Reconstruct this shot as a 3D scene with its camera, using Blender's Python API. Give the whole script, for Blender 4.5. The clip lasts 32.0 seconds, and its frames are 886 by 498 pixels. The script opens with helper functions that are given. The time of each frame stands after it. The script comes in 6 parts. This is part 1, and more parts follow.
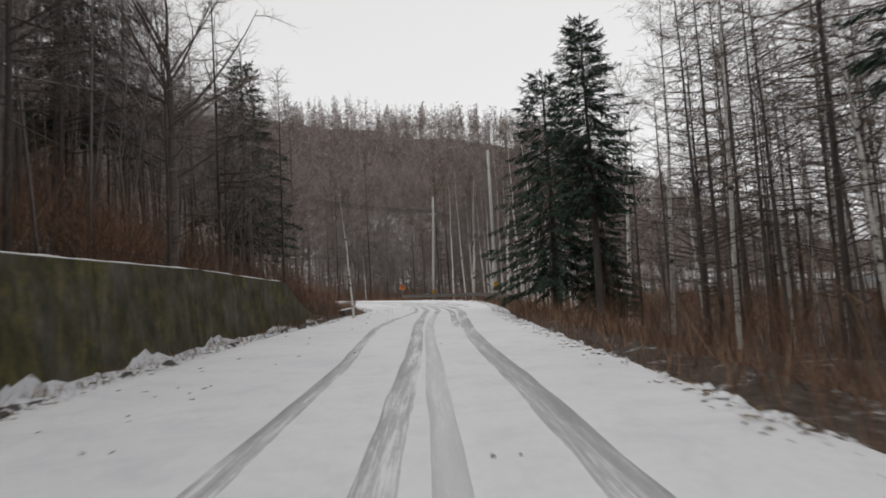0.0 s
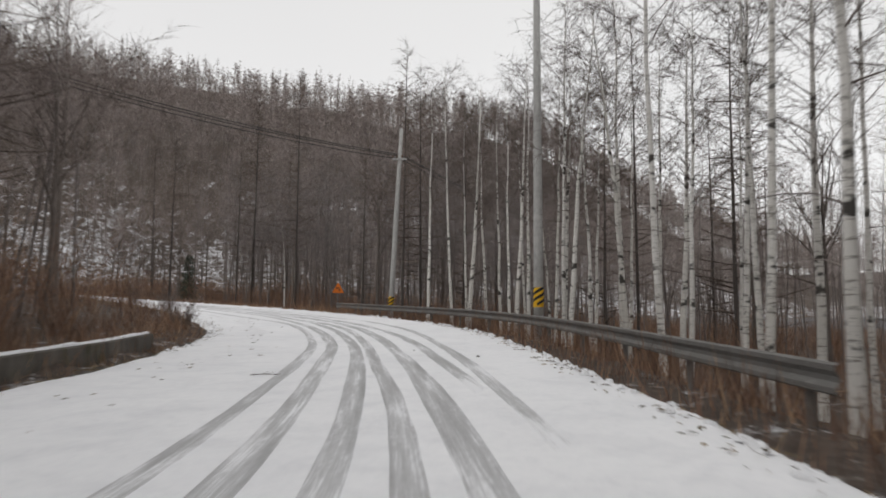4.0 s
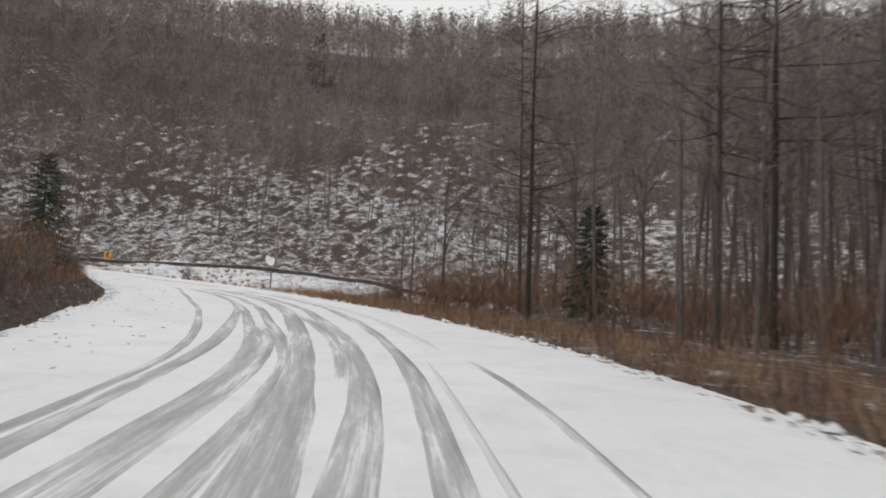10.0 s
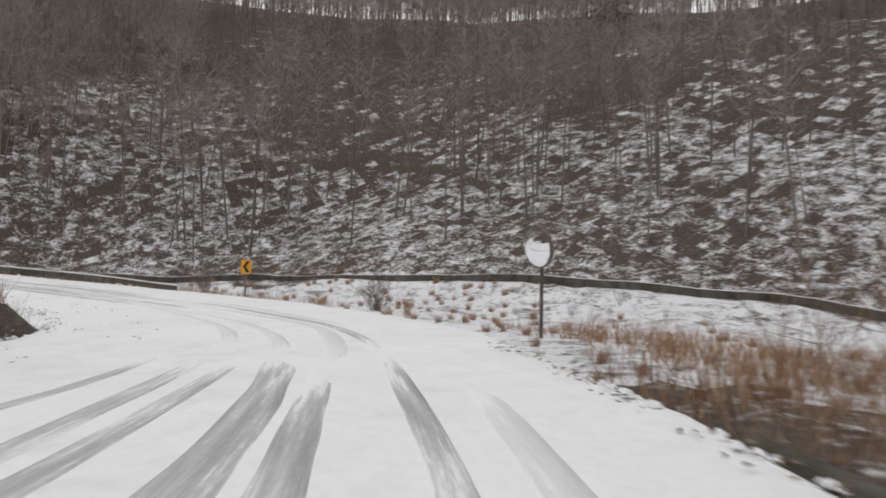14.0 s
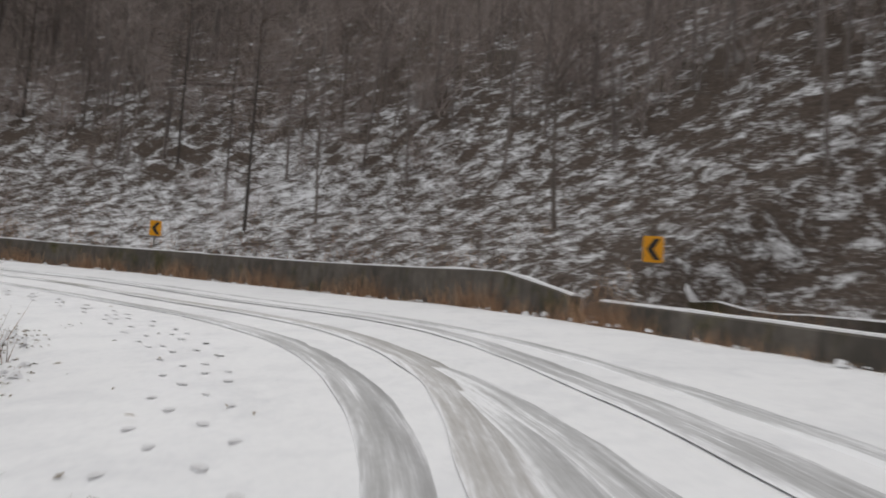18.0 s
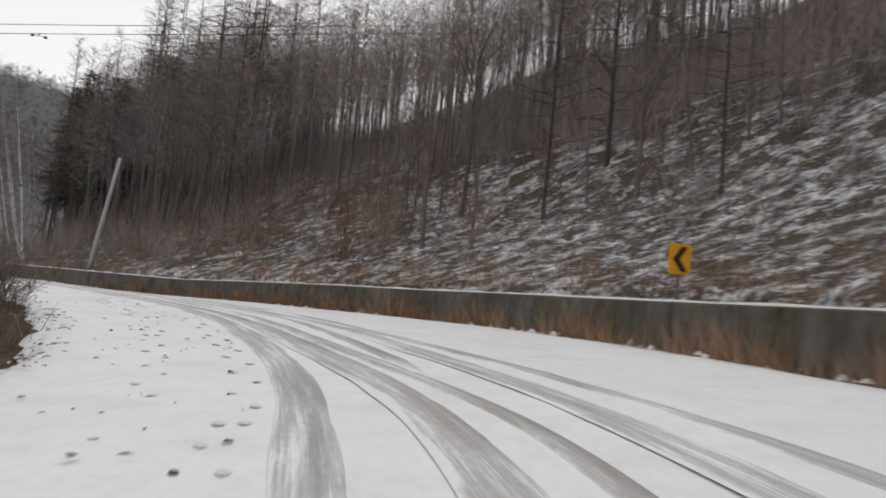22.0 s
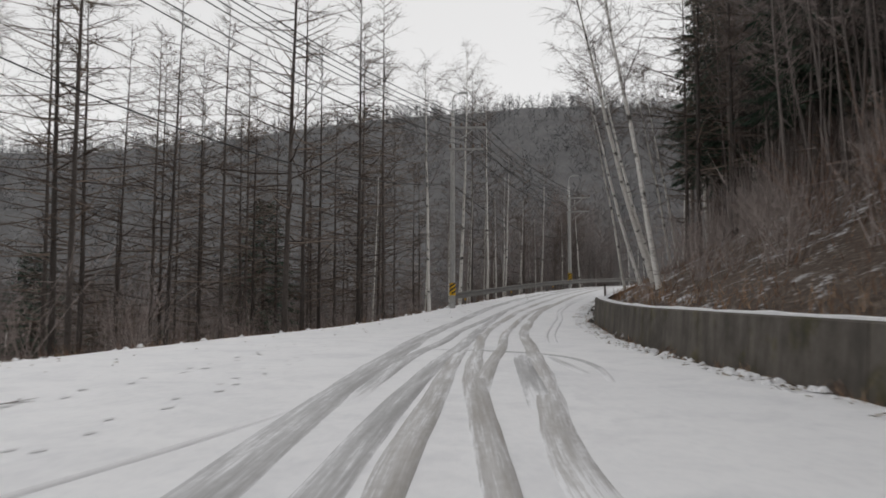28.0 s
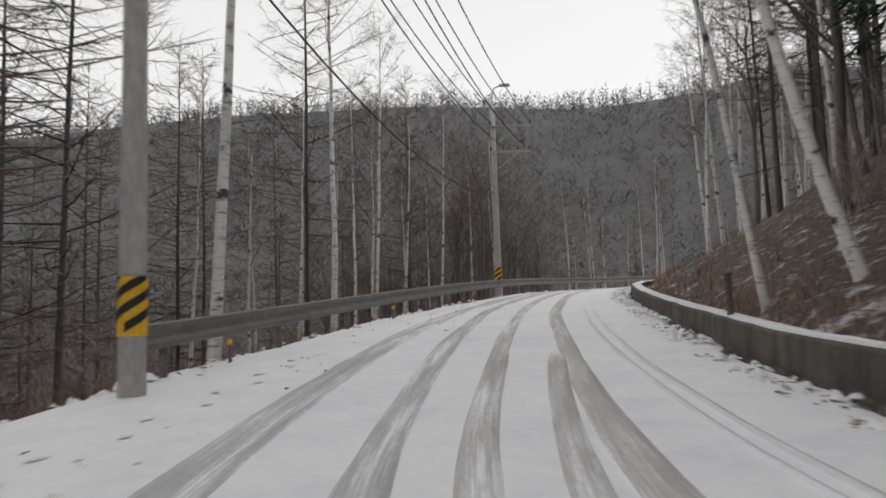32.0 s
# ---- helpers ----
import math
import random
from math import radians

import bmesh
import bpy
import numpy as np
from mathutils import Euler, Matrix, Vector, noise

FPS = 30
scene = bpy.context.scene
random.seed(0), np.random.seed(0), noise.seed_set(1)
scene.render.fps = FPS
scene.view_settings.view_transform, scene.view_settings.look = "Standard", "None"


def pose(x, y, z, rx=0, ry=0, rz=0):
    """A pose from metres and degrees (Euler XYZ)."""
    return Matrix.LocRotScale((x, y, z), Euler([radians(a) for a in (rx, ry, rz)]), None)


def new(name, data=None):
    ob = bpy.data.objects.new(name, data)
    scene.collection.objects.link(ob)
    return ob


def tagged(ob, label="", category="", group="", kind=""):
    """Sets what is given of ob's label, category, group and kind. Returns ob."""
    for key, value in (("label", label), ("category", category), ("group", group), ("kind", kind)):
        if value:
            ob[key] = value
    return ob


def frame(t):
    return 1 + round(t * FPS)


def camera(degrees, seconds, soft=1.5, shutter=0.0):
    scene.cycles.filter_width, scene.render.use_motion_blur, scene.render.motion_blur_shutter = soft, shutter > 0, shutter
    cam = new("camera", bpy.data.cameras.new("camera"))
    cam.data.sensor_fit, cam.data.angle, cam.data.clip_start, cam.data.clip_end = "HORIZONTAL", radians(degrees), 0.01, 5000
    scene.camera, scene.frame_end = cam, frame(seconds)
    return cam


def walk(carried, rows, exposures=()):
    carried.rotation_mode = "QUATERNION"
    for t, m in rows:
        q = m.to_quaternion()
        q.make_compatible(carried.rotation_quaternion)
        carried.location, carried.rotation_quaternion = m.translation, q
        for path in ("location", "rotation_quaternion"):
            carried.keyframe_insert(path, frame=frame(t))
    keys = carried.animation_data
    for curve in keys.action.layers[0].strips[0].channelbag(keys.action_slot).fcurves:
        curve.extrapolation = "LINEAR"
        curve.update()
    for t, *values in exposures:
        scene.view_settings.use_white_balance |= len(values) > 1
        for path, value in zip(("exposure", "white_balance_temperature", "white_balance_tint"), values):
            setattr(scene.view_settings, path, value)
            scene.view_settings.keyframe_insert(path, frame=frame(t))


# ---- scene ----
# ---- camera and its way ----
cam = camera(60.3, 32.0, soft=1.7, shutter=0.4)
PATH = [
    (0, 10.58, -41.15, -1.25, 95.90, 3.18, 7.94),
    (0.5, 9.79, -36.40, -0.99, 96.02, 2.78, 7.91),
    (1, 9.06, -31.62, -0.73, 96.14, 2.22, 8.03),
    (1.5, 8.30, -26.85, -0.47, 96.28, 1.93, 7.86),
    (2, 7.67, -22.02, -0.21, 96.25, 1.68, 7.90),
    (2.5, 6.92, -17.13, 0.05, 96.08, 1.12, 7.80),
    (4.5, 4.94, 3.35, 1.04, 96.69, -1.09, 4.61),
    (5, 4.32, 8.15, 1.27, 96.89, -1.59, 4.13),
    (5.5, 3.67, 12.90, 1.51, 96.86, -2.05, 5.81),
    (6, 2.86, 17.46, 1.75, 96.07, -2.71, 7.89),
    (6.5, 1.86, 22.06, 2.00, 95.96, -2.96, 10.13),
    (7, 0.39, 26.73, 2.25, 95.89, -3.48, 16.11),
    (7.5, -1.47, 31.35, 2.49, 95.77, -3.25, 22.17),
    (8, -3.68, 35.83, 2.74, 95.68, -3.09, 26.58),
    (8.5, -6.19, 40.15, 3.00, 95.65, -3.09, 29.76),
    (9, -8.88, 44.25, 3.27, 95.72, -2.99, 32.65),
    (9.5, -11.76, 48.16, 3.55, 95.78, -2.76, 36.18),
    (10, -14.96, 51.80, 3.84, 95.91, -2.55, 39.82),
    (10.5, -18.25, 55.35, 4.12, 96.14, -1.43, 43.34),
    (11, -21.60, 58.74, 4.41, 96.03, -0.35, 46.00),
    (11.5, -25.07, 61.89, 4.68, 96.08, -0.82, 48.62),
    (12, -28.57, 64.87, 4.96, 96.36, -1.26, 50.91),
    (12.5, -32.14, 67.66, 5.24, 96.29, -1.08, 53.79),
    (13, -35.87, 70.17, 5.52, 96.28, -1.73, 56.35),
    (13.5, -39.78, 72.45, 5.80, 96.20, -1.44, 59.09),
    (15.5, -56.78, 79.50, 6.97, 96.22, -2.81, 75.86),
    (16, -61.17, 80.05, 7.27, 96.62, -3.05, 83.99),
    (16.5, -65.55, 79.90, 7.58, 96.64, -3.39, 93.49),
    (17, -69.78, 78.93, 7.88, 96.01, -3.77, 104.44),
    (17.5, -73.80, 77.21, 8.19, 95.34, -3.40, 115.11),
    (18, -77.55, 74.91, 8.49, 95.94, -3.28, 123.95),
    (18.5, -80.78, 72.14, 8.79, 97.11, -3.95, 131.44),
    (19, -83.44, 69.07, 9.08, 96.85, -4.16, 138.04),
    (19.5, -85.74, 65.76, 9.37, 96.91, -4.96, 145.65),
    (20, -87.42, 62.14, 9.65, 97.16, -4.65, 155.89),
    (20.5, -88.32, 58.25, 9.92, 97.31, -5.14, 165.85),
    (21, -88.66, 54.34, 10.19, 96.79, -5.46, 175.61),
    (21.5, -88.52, 50.50, 10.45, 96.37, -5.55, -176.84),
    (22, -87.96, 46.79, 10.70, 96.31, -5.12, -171.66),
    (22.5, -87.11, 43.24, 10.95, 96.97, -4.40, -166.16),
    (23, -85.78, 39.81, 11.19, 97.28, -3.72, -159.59),
    (23.5, -84.22, 36.54, 11.42, 97.26, -3.41, -154.20),
    (24, -82.45, 33.50, 11.63, 96.76, -3.34, -148.59),
    (24.5, -80.40, 30.71, 11.82, 96.44, -3.58, -142.32),
    (25, -78.10, 28.07, 11.99, 96.19, -3.20, -138.04),
    (25.5, -75.63, 25.56, 12.14, 95.85, -2.60, -134.72),
    (26, -73.07, 23.10, 12.28, 95.62, -2.28, -132.17),
    (26.5, -70.38, 20.72, 12.39, 95.22, -1.87, -129.75),
    (28.5, -58.40, 10.19, 12.78, 94.87, 0.03, -126.61),
    (29, -55.09, 7.90, 12.88, 95.03, 0.06, -126.88),
    (29.5, -51.86, 5.38, 12.99, 95.10, 0.31, -127.24),
    (30, -48.77, 2.69, 13.11, 95.18, 0.61, -131.81),
    (30.5, -45.86, -0.09, 13.24, 95.28, 0.82, -133.16),
    (31, -43.05, -2.87, 13.39, 95.34, 1.20, -134.10),
    (31.5, -40.27, -5.64, 13.55, 95.47, 1.51, -136.08),
    (32, -37.52, -8.47, 13.71, 95.60, 1.67, -136.48),
]
walk(cam, [(t, pose(x, y, z, rx, ry, rz)) for t, x, y, z, rx, ry, rz in PATH], exposures=[(0, 0.03), (6, 0.08), (12, 0.15), (14, 0.15), (17, 0.05), (21, 0.16), (25, 0.08), (26, 0.0), (28.5, 0.02), (30, 0.08), (32, 0.15)])

# ---- overcast sky ----
SKY_LIGHT, SUN_LIGHT = 0.62, 0.45
SUN_ELEVATION, SUN_TURN = radians(48), radians(215)
world = bpy.data.worlds.new("overcast_sky")
scene.world = world
world.use_nodes = True
wn, wl = world.node_tree.nodes, world.node_tree.links
wn.clear()
sky = wn.new("ShaderNodeTexSky")
sky.sky_type, sky.sun_disc = "NISHITA", False
sky.sun_elevation, sky.sun_rotation = SUN_ELEVATION, SUN_TURN
grey = wn.new("ShaderNodeHueSaturation")
grey.inputs["Saturation"].default_value = 0.12
thin = wn.new("ShaderNodeBackground")
thin.inputs["Strength"].default_value = 0.05
cloud = wn.new("ShaderNodeBackground")
cloud_tint = wn.new("ShaderNodeValToRGB")
cloud_noise = wn.new("ShaderNodeTexNoise")
cloud_noise.inputs["Scale"].default_value = 1.6
cloud_noise.inputs["Detail"].default_value = 3
cloud_tint.color_ramp.elements[0].position, cloud_tint.color_ramp.elements[1].position = 0.25, 0.75
cloud_tint.color_ramp.elements[0].color = (0.915, 0.90, 0.895, 1)
cloud_tint.color_ramp.elements[1].color = (1.0, 0.985, 0.97, 1)
cloud.inputs["Strength"].default_value = SKY_LIGHT
both = wn.new("ShaderNodeAddShader")
wout = wn.new("ShaderNodeOutputWorld")
wl.new(sky.outputs[0], grey.inputs["Color"])
wl.new(grey.outputs[0], thin.inputs[0])
wl.new(cloud_noise.outputs[0], cloud_tint.inputs[0])
wl.new(cloud_tint.outputs[0], cloud.inputs[0])
wl.new(thin.outputs[0], both.inputs[0])
wl.new(cloud.outputs[0], both.inputs[1])
wl.new(both.outputs[0], wout.inputs[0])
sun = new("sun", bpy.data.lights.new("sun", "SUN"))
sun.data.energy, sun.data.angle, sun.data.color = SUN_LIGHT, radians(25), (1.0, 0.97, 0.93)
sun.matrix_world = pose(0, 0, 60, 90 - math.degrees(SUN_ELEVATION), 0, -math.degrees(SUN_TURN) + 180)


# ---- materials ----
def material(name, rough=0.8, metal=0.0, spec=0.3):
    m = bpy.data.materials.new(name)
    m.use_nodes = True
    b = m.node_tree.nodes["Principled BSDF"]
    b.inputs["Roughness"].default_value = rough
    b.inputs["Metallic"].default_value = metal
    b.inputs["Specular IOR Level"].default_value = spec
    return m, m.node_tree.nodes, m.node_tree.links, b


def noise_node(n, l, scale, detail=4.0, rough=0.55, stretch=None, space="Object", distort=0.0):
    tc = n.new("ShaderNodeTexCoord")
    mp = n.new("ShaderNodeMapping")
    if stretch:
        mp.inputs["Scale"].default_value = stretch
    l.new(tc.outputs[space], mp.inputs[0])
    t = n.new("ShaderNodeTexNoise")
    t.inputs["Scale"].default_value = scale
    t.inputs["Detail"].default_value = detail
    t.inputs["Roughness"].default_value = rough
    t.inputs["Distortion"].default_value = distort
    l.new(mp.outputs[0], t.inputs["Vector"])
    return t.outputs["Fac"]


def ramp(n, l, fac, stops):
    r = n.new("ShaderNodeValToRGB")
    e = r.color_ramp.elements
    while len(e) < len(stops):
        e.new(0.5)
    for k, (p, c) in zip(e, stops):
        k.position, k.color = p, (*c, 1)
    l.new(fac, r.inputs[0])
    return r.outputs[0]


def mix_colour(n, l, fac, a, b, how="MIX"):
    m = n.new("ShaderNodeMix")
    m.data_type, m.blend_type = "RGBA", how
    for value, key in ((fac, 0), (a, 6), (b, 7)):
        if isinstance(value, (int, float)):
            m.inputs[key].default_value = value
        elif isinstance(value, tuple):
            m.inputs[key].default_value = (*value, 1)
        else:
            l.new(value, m.inputs[key])
    return m.outputs[2]


def arithmetic(n, l, how, a, b):
    m = n.new("ShaderNodeMath")
    m.operation, m.use_clamp = how, how not in ("SUBTRACT", "MULTIPLY_ADD")
    for k, v in enumerate((a, b)):
        if isinstance(v, (int, float)):
            m.inputs[k].default_value = v
        else:
            l.new(v, m.inputs[k])
    return m.outputs[0]


def bumped(n, l, b, fac, strength, distance):
    bp = n.new("ShaderNodeBump")
    bp.inputs["Strength"].default_value = strength
    bp.inputs["Distance"].default_value = distance
    l.new(fac, bp.inputs["Height"])
    l.new(bp.outputs[0], b.inputs["Normal"])


def two_tone(name, dark, light, scale, rough=0.85, stretch=None, fine=None, bump=0.4, depth=0.01, metal=0.0, spec=0.3, vary=0.0):
    """A surface whose colour goes between two tones at a coarse scale, with finer grain on it."""
    m, n, l, b = material(name, rough, metal, spec)
    coarse = noise_node(n, l, scale, 5, 0.6, stretch)
    colour = ramp(n, l, coarse, [(0.3, dark), (0.7, light)])
    grain = noise_node(n, l, fine or scale * 9, 6, 0.7, stretch)
    colour = mix_colour(n, l, 0.45, colour, ramp(n, l, grain, [(0.3, tuple(0.55 * v for v in dark)), (0.7, tuple(min(1, 1.25 * v) for v in light))]))
    if vary:
        info = n.new("ShaderNodeObjectInfo")
        tone = ramp(n, l, info.outputs["Random"], [(0, (1 - vary,) * 3), (1, (1, 1, 1))])
        colour = mix_colour(n, l, 1.0, colour, tone, "MULTIPLY")
    l.new(colour, b.inputs["Base Color"])
    bumped(n, l, b, grain, bump, depth)
    return m


def by_island(name, tones, rough=0.9, spec=0.15):
    """Twigs, blades and needles: each piece takes one of a range of tones."""
    m, n, l, b = material(name, rough, 0, spec)
    geo = n.new("ShaderNodeNewGeometry")
    l.new(ramp(n, l, geo.outputs["Random Per Island"], tones), b.inputs["Base Color"])
    return m


def snow_surface(name):
    """Packed road snow: near white, with faint grey blotches and fine crumbs."""
    m, n, l, b = material(name, 0.62, 0, 0.25)
    blotch = noise_node(n, l, 0.35, 6, 0.6)
    crumb = noise_node(n, l, 9, 6, 0.75)
    swept = noise_node(n, l, 1.1, 8, 0.7, distort=0.6)
    c = ramp(n, l, blotch, [(0.25, (0.72, 0.73, 0.76)), (0.6, (0.86, 0.865, 0.88))])
    c = mix_colour(n, l, 0.4, c, ramp(n, l, swept, [(0.36, (0.62, 0.63, 0.66)), (0.52, (0.88, 0.885, 0.895))]))
    c = mix_colour(n, l, 0.35, c, ramp(n, l, crumb, [(0.3, (0.70, 0.71, 0.74)), (0.55, (0.89, 0.89, 0.90))]))
    litter = noise_node(n, l, 2.3, 8, 0.8)
    c = mix_colour(n, l, ramp(n, l, litter, [(0.72, (0, 0, 0)), (0.78, (1, 1, 1))]), c, (0.42, 0.41, 0.41))
    l.new(c, b.inputs["Base Color"])
    bumped(n, l, b, arithmetic(n, l, "ADD", arithmetic(n, l, "MULTIPLY", crumb, 0.5), arithmetic(n, l, "MULTIPLY", swept, 0.5)), 0.5, 0.05)
    return m


def track_surface(name, strength, tint=(1, 1, 1)):
    """A tyre track: snow pressed thin so that wet grey asphalt shows through, streaked along the track, with ragged edges."""
    m, n, l, b = material(name, 0.5, 0, 0.35)
    uv = n.new("ShaderNodeUVMap")
    uv.uv_map = "UVMap"

    def streaks(across, along, detail, rough):
        mp = n.new("ShaderNodeMapping")
        mp.inputs["Scale"].default_value = (across, along, 1)
        l.new(uv.outputs[0], mp.inputs[0])
        t = n.new("ShaderNodeTexNoise")
        t.inputs["Scale"].default_value, t.inputs["Detail"].default_value, t.inputs["Roughness"].default_value = 1.0, detail, rough
        l.new(mp.outputs[0], t.inputs["Vector"])
        return t.outputs[0]

    fine, broad, crumb, patch = streaks(38, 0.9, 5, 0.6), streaks(9, 0.35, 4, 0.55), streaks(16, 9, 5, 0.7), streaks(2.5, 0.22, 4, 0.6)
    fade_uv = n.new("ShaderNodeUVMap")
    fade_uv.uv_map = "Fade"
    fade = n.new("ShaderNodeSeparateXYZ")
    l.new(fade_uv.outputs[0], fade.inputs[0])
    worn = arithmetic(n, l, "ADD", arithmetic(n, l, "MULTIPLY", fine, 0.35), arithmetic(n, l, "MULTIPLY", broad, 0.4))
    worn = arithmetic(n, l, "ADD", worn, arithmetic(n, l, "MULTIPLY", patch, 0.56))
    worn = arithmetic(n, l, "ADD", worn, arithmetic(n, l, "MULTIPLY", crumb, 0.26))
    rim = ramp(n, l, fade.outputs[1], [(0.56, (0, 0, 0)), (1.0, (1, 1, 1))])
    worn = arithmetic(n, l, "SUBTRACT", worn, arithmetic(n, l, "MULTIPLY", rim, 0.35))
    worn = arithmetic(n, l, "SUBTRACT", worn, arithmetic(n, l, "MULTIPLY", fade.outputs[0], 0.3))
    bare = ramp(n, l, worn, [(0.45, (0, 0, 0)), (0.55, (0.58 * strength,) * 3), (0.69, (strength,) * 3)])
    wet = ramp(n, l, arithmetic(n, l, "ADD", arithmetic(n, l, "MULTIPLY", fine, 0.5), arithmetic(n, l, "MULTIPLY", patch, 0.5)), [(0.35, tuple(0.19 * v for v in tint)), (0.65, tuple(0.33 * v for v in tint))])
    c = mix_colour(n, l, bare, (0.83, 0.835, 0.855), wet)
    l.new(c, b.inputs["Base Color"])
    l.new(ramp(n, l, bare, [(0, (0.65,) * 3), (1, (0.4,) * 3)]), b.inputs["Roughness"])
    bumped(n, l, b, arithmetic(n, l, "ADD", fine, crumb), 0.4, 0.012)
    return m


def forest_floor(name, bare, tone=1.0):
    """Thin snow over leaf litter: litter shows in patches that lie along the slope, more of it where twigs are thick."""
    m, n, l, b = material(name, 0.9, 0, 0.15)
    big = noise_node(n, l, 0.05, 4, 0.55)
    mid = noise_node(n, l, 1.2, 8, 0.74, (1, 1, 1.4), distort=0.5)
    fine = noise_node(n, l, 5.5, 6, 0.75, (1, 1, 1.8))
    cover = arithmetic(n, l, "ADD", arithmetic(n, l, "MULTIPLY", mid, 0.75), arithmetic(n, l, "MULTIPLY", fine, 0.42))
    cover = arithmetic(n, l, "SUBTRACT", cover, arithmetic(n, l, "MULTIPLY", big, 0.22))
    snow = ramp(n, l, cover, [(0.44 + bare, (0, 0, 0)), (0.50 + bare, (0.45, 0.45, 0.45)), (0.57 + bare, (1, 1, 1))])
    litter = ramp(n, l, fine, [(0.3, tuple(tone * v for v in (0.045, 0.036, 0.031))), (0.5, tuple(tone * v for v in (0.095, 0.075, 0.062))), (0.72, tuple(tone * v for v in (0.17, 0.135, 0.11)))])
    c = mix_colour(n, l, snow, litter, (0.80, 0.81, 0.835))
    l.new(c, b.inputs["Base Color"])
    bumped(n, l, b, arithmetic(n, l, "ADD", cover, 0), 0.9, 0.15)
    return m


def concrete_surface(name, moss):
    """Old cast concrete: grey with dark water streaks, stains and (by amount) moss and dry creeper."""
    m, n, l, b = material(name, 0.9, 0, 0.2)
    base = ramp(n, l, noise_node(n, l, 0.8, 7, 0.7), [(0.3, (0.065, 0.058, 0.05)), (0.7, (0.165, 0.148, 0.13))])
    streaks = noise_node(n, l, 1.5, 6, 0.65, (2.2, 2.2, 0.35))
    c = mix_colour(n, l, ramp(n, l, streaks, [(0.45, (0, 0, 0)), (0.68, (0.85,) * 3)]), base, (0.055, 0.05, 0.044))
    growth = noise_node(n, l, 0.9, 7, 0.7, (1, 1, 0.8))
    green = ramp(n, l, noise_node(n, l, 1.6, 8, 0.75), [(0.32, (0.022, 0.021, 0.012)), (0.5, (0.055, 0.052, 0.02)), (0.68, (0.15, 0.125, 0.035))])
    c = mix_colour(n, l, ramp(n, l, growth, [(0.62 - 0.3 * moss, (0, 0, 0)), (0.75 - 0.2 * moss, (0.9,) * 3)]), c, green)
    l.new(c, b.inputs["Base Color"])
    bumped(n, l, b, noise_node(n, l, 14, 6, 0.7), 0.5, 0.02)
    return m


def birch_surface(name):
    """White birch bark with dark cross marks and black scars, browner where the trunk is thin."""
    m, n, l, b = material(name, 0.75, 0, 0.25)
    marks = noise_node(n, l, 3.2, 5, 0.7, (1, 1, 6))
    scars = noise_node(n, l, 1.1, 4, 0.6, (1.4, 1.4, 2.6))
    c = ramp(n, l, noise_node(n, l, 0.7, 4), [(0.3, (0.68, 0.66, 0.62)), (0.7, (0.84, 0.82, 0.79))])
    c = mix_colour(n, l, ramp(n, l, marks, [(0.54, (0, 0, 0)), (0.64, (0.8,) * 3)]), c, (0.13, 0.11, 0.09))
    c = mix_colour(n, l, ramp(n, l, scars, [(0.56, (0, 0, 0)), (0.63, (0.95,) * 3)]), c, (0.045, 0.04, 0.035))
    info = n.new("ShaderNodeObjectInfo")
    c = mix_colour(n, l, 1.0, c, ramp(n, l, info.outputs["Random"], [(0, (0.78, 0.77, 0.75)), (1, (1, 1, 1))]), "MULTIPLY")
    l.new(c, b.inputs["Base Color"])
    bumped(n, l, b, marks, 0.4, 0.01)
    return m


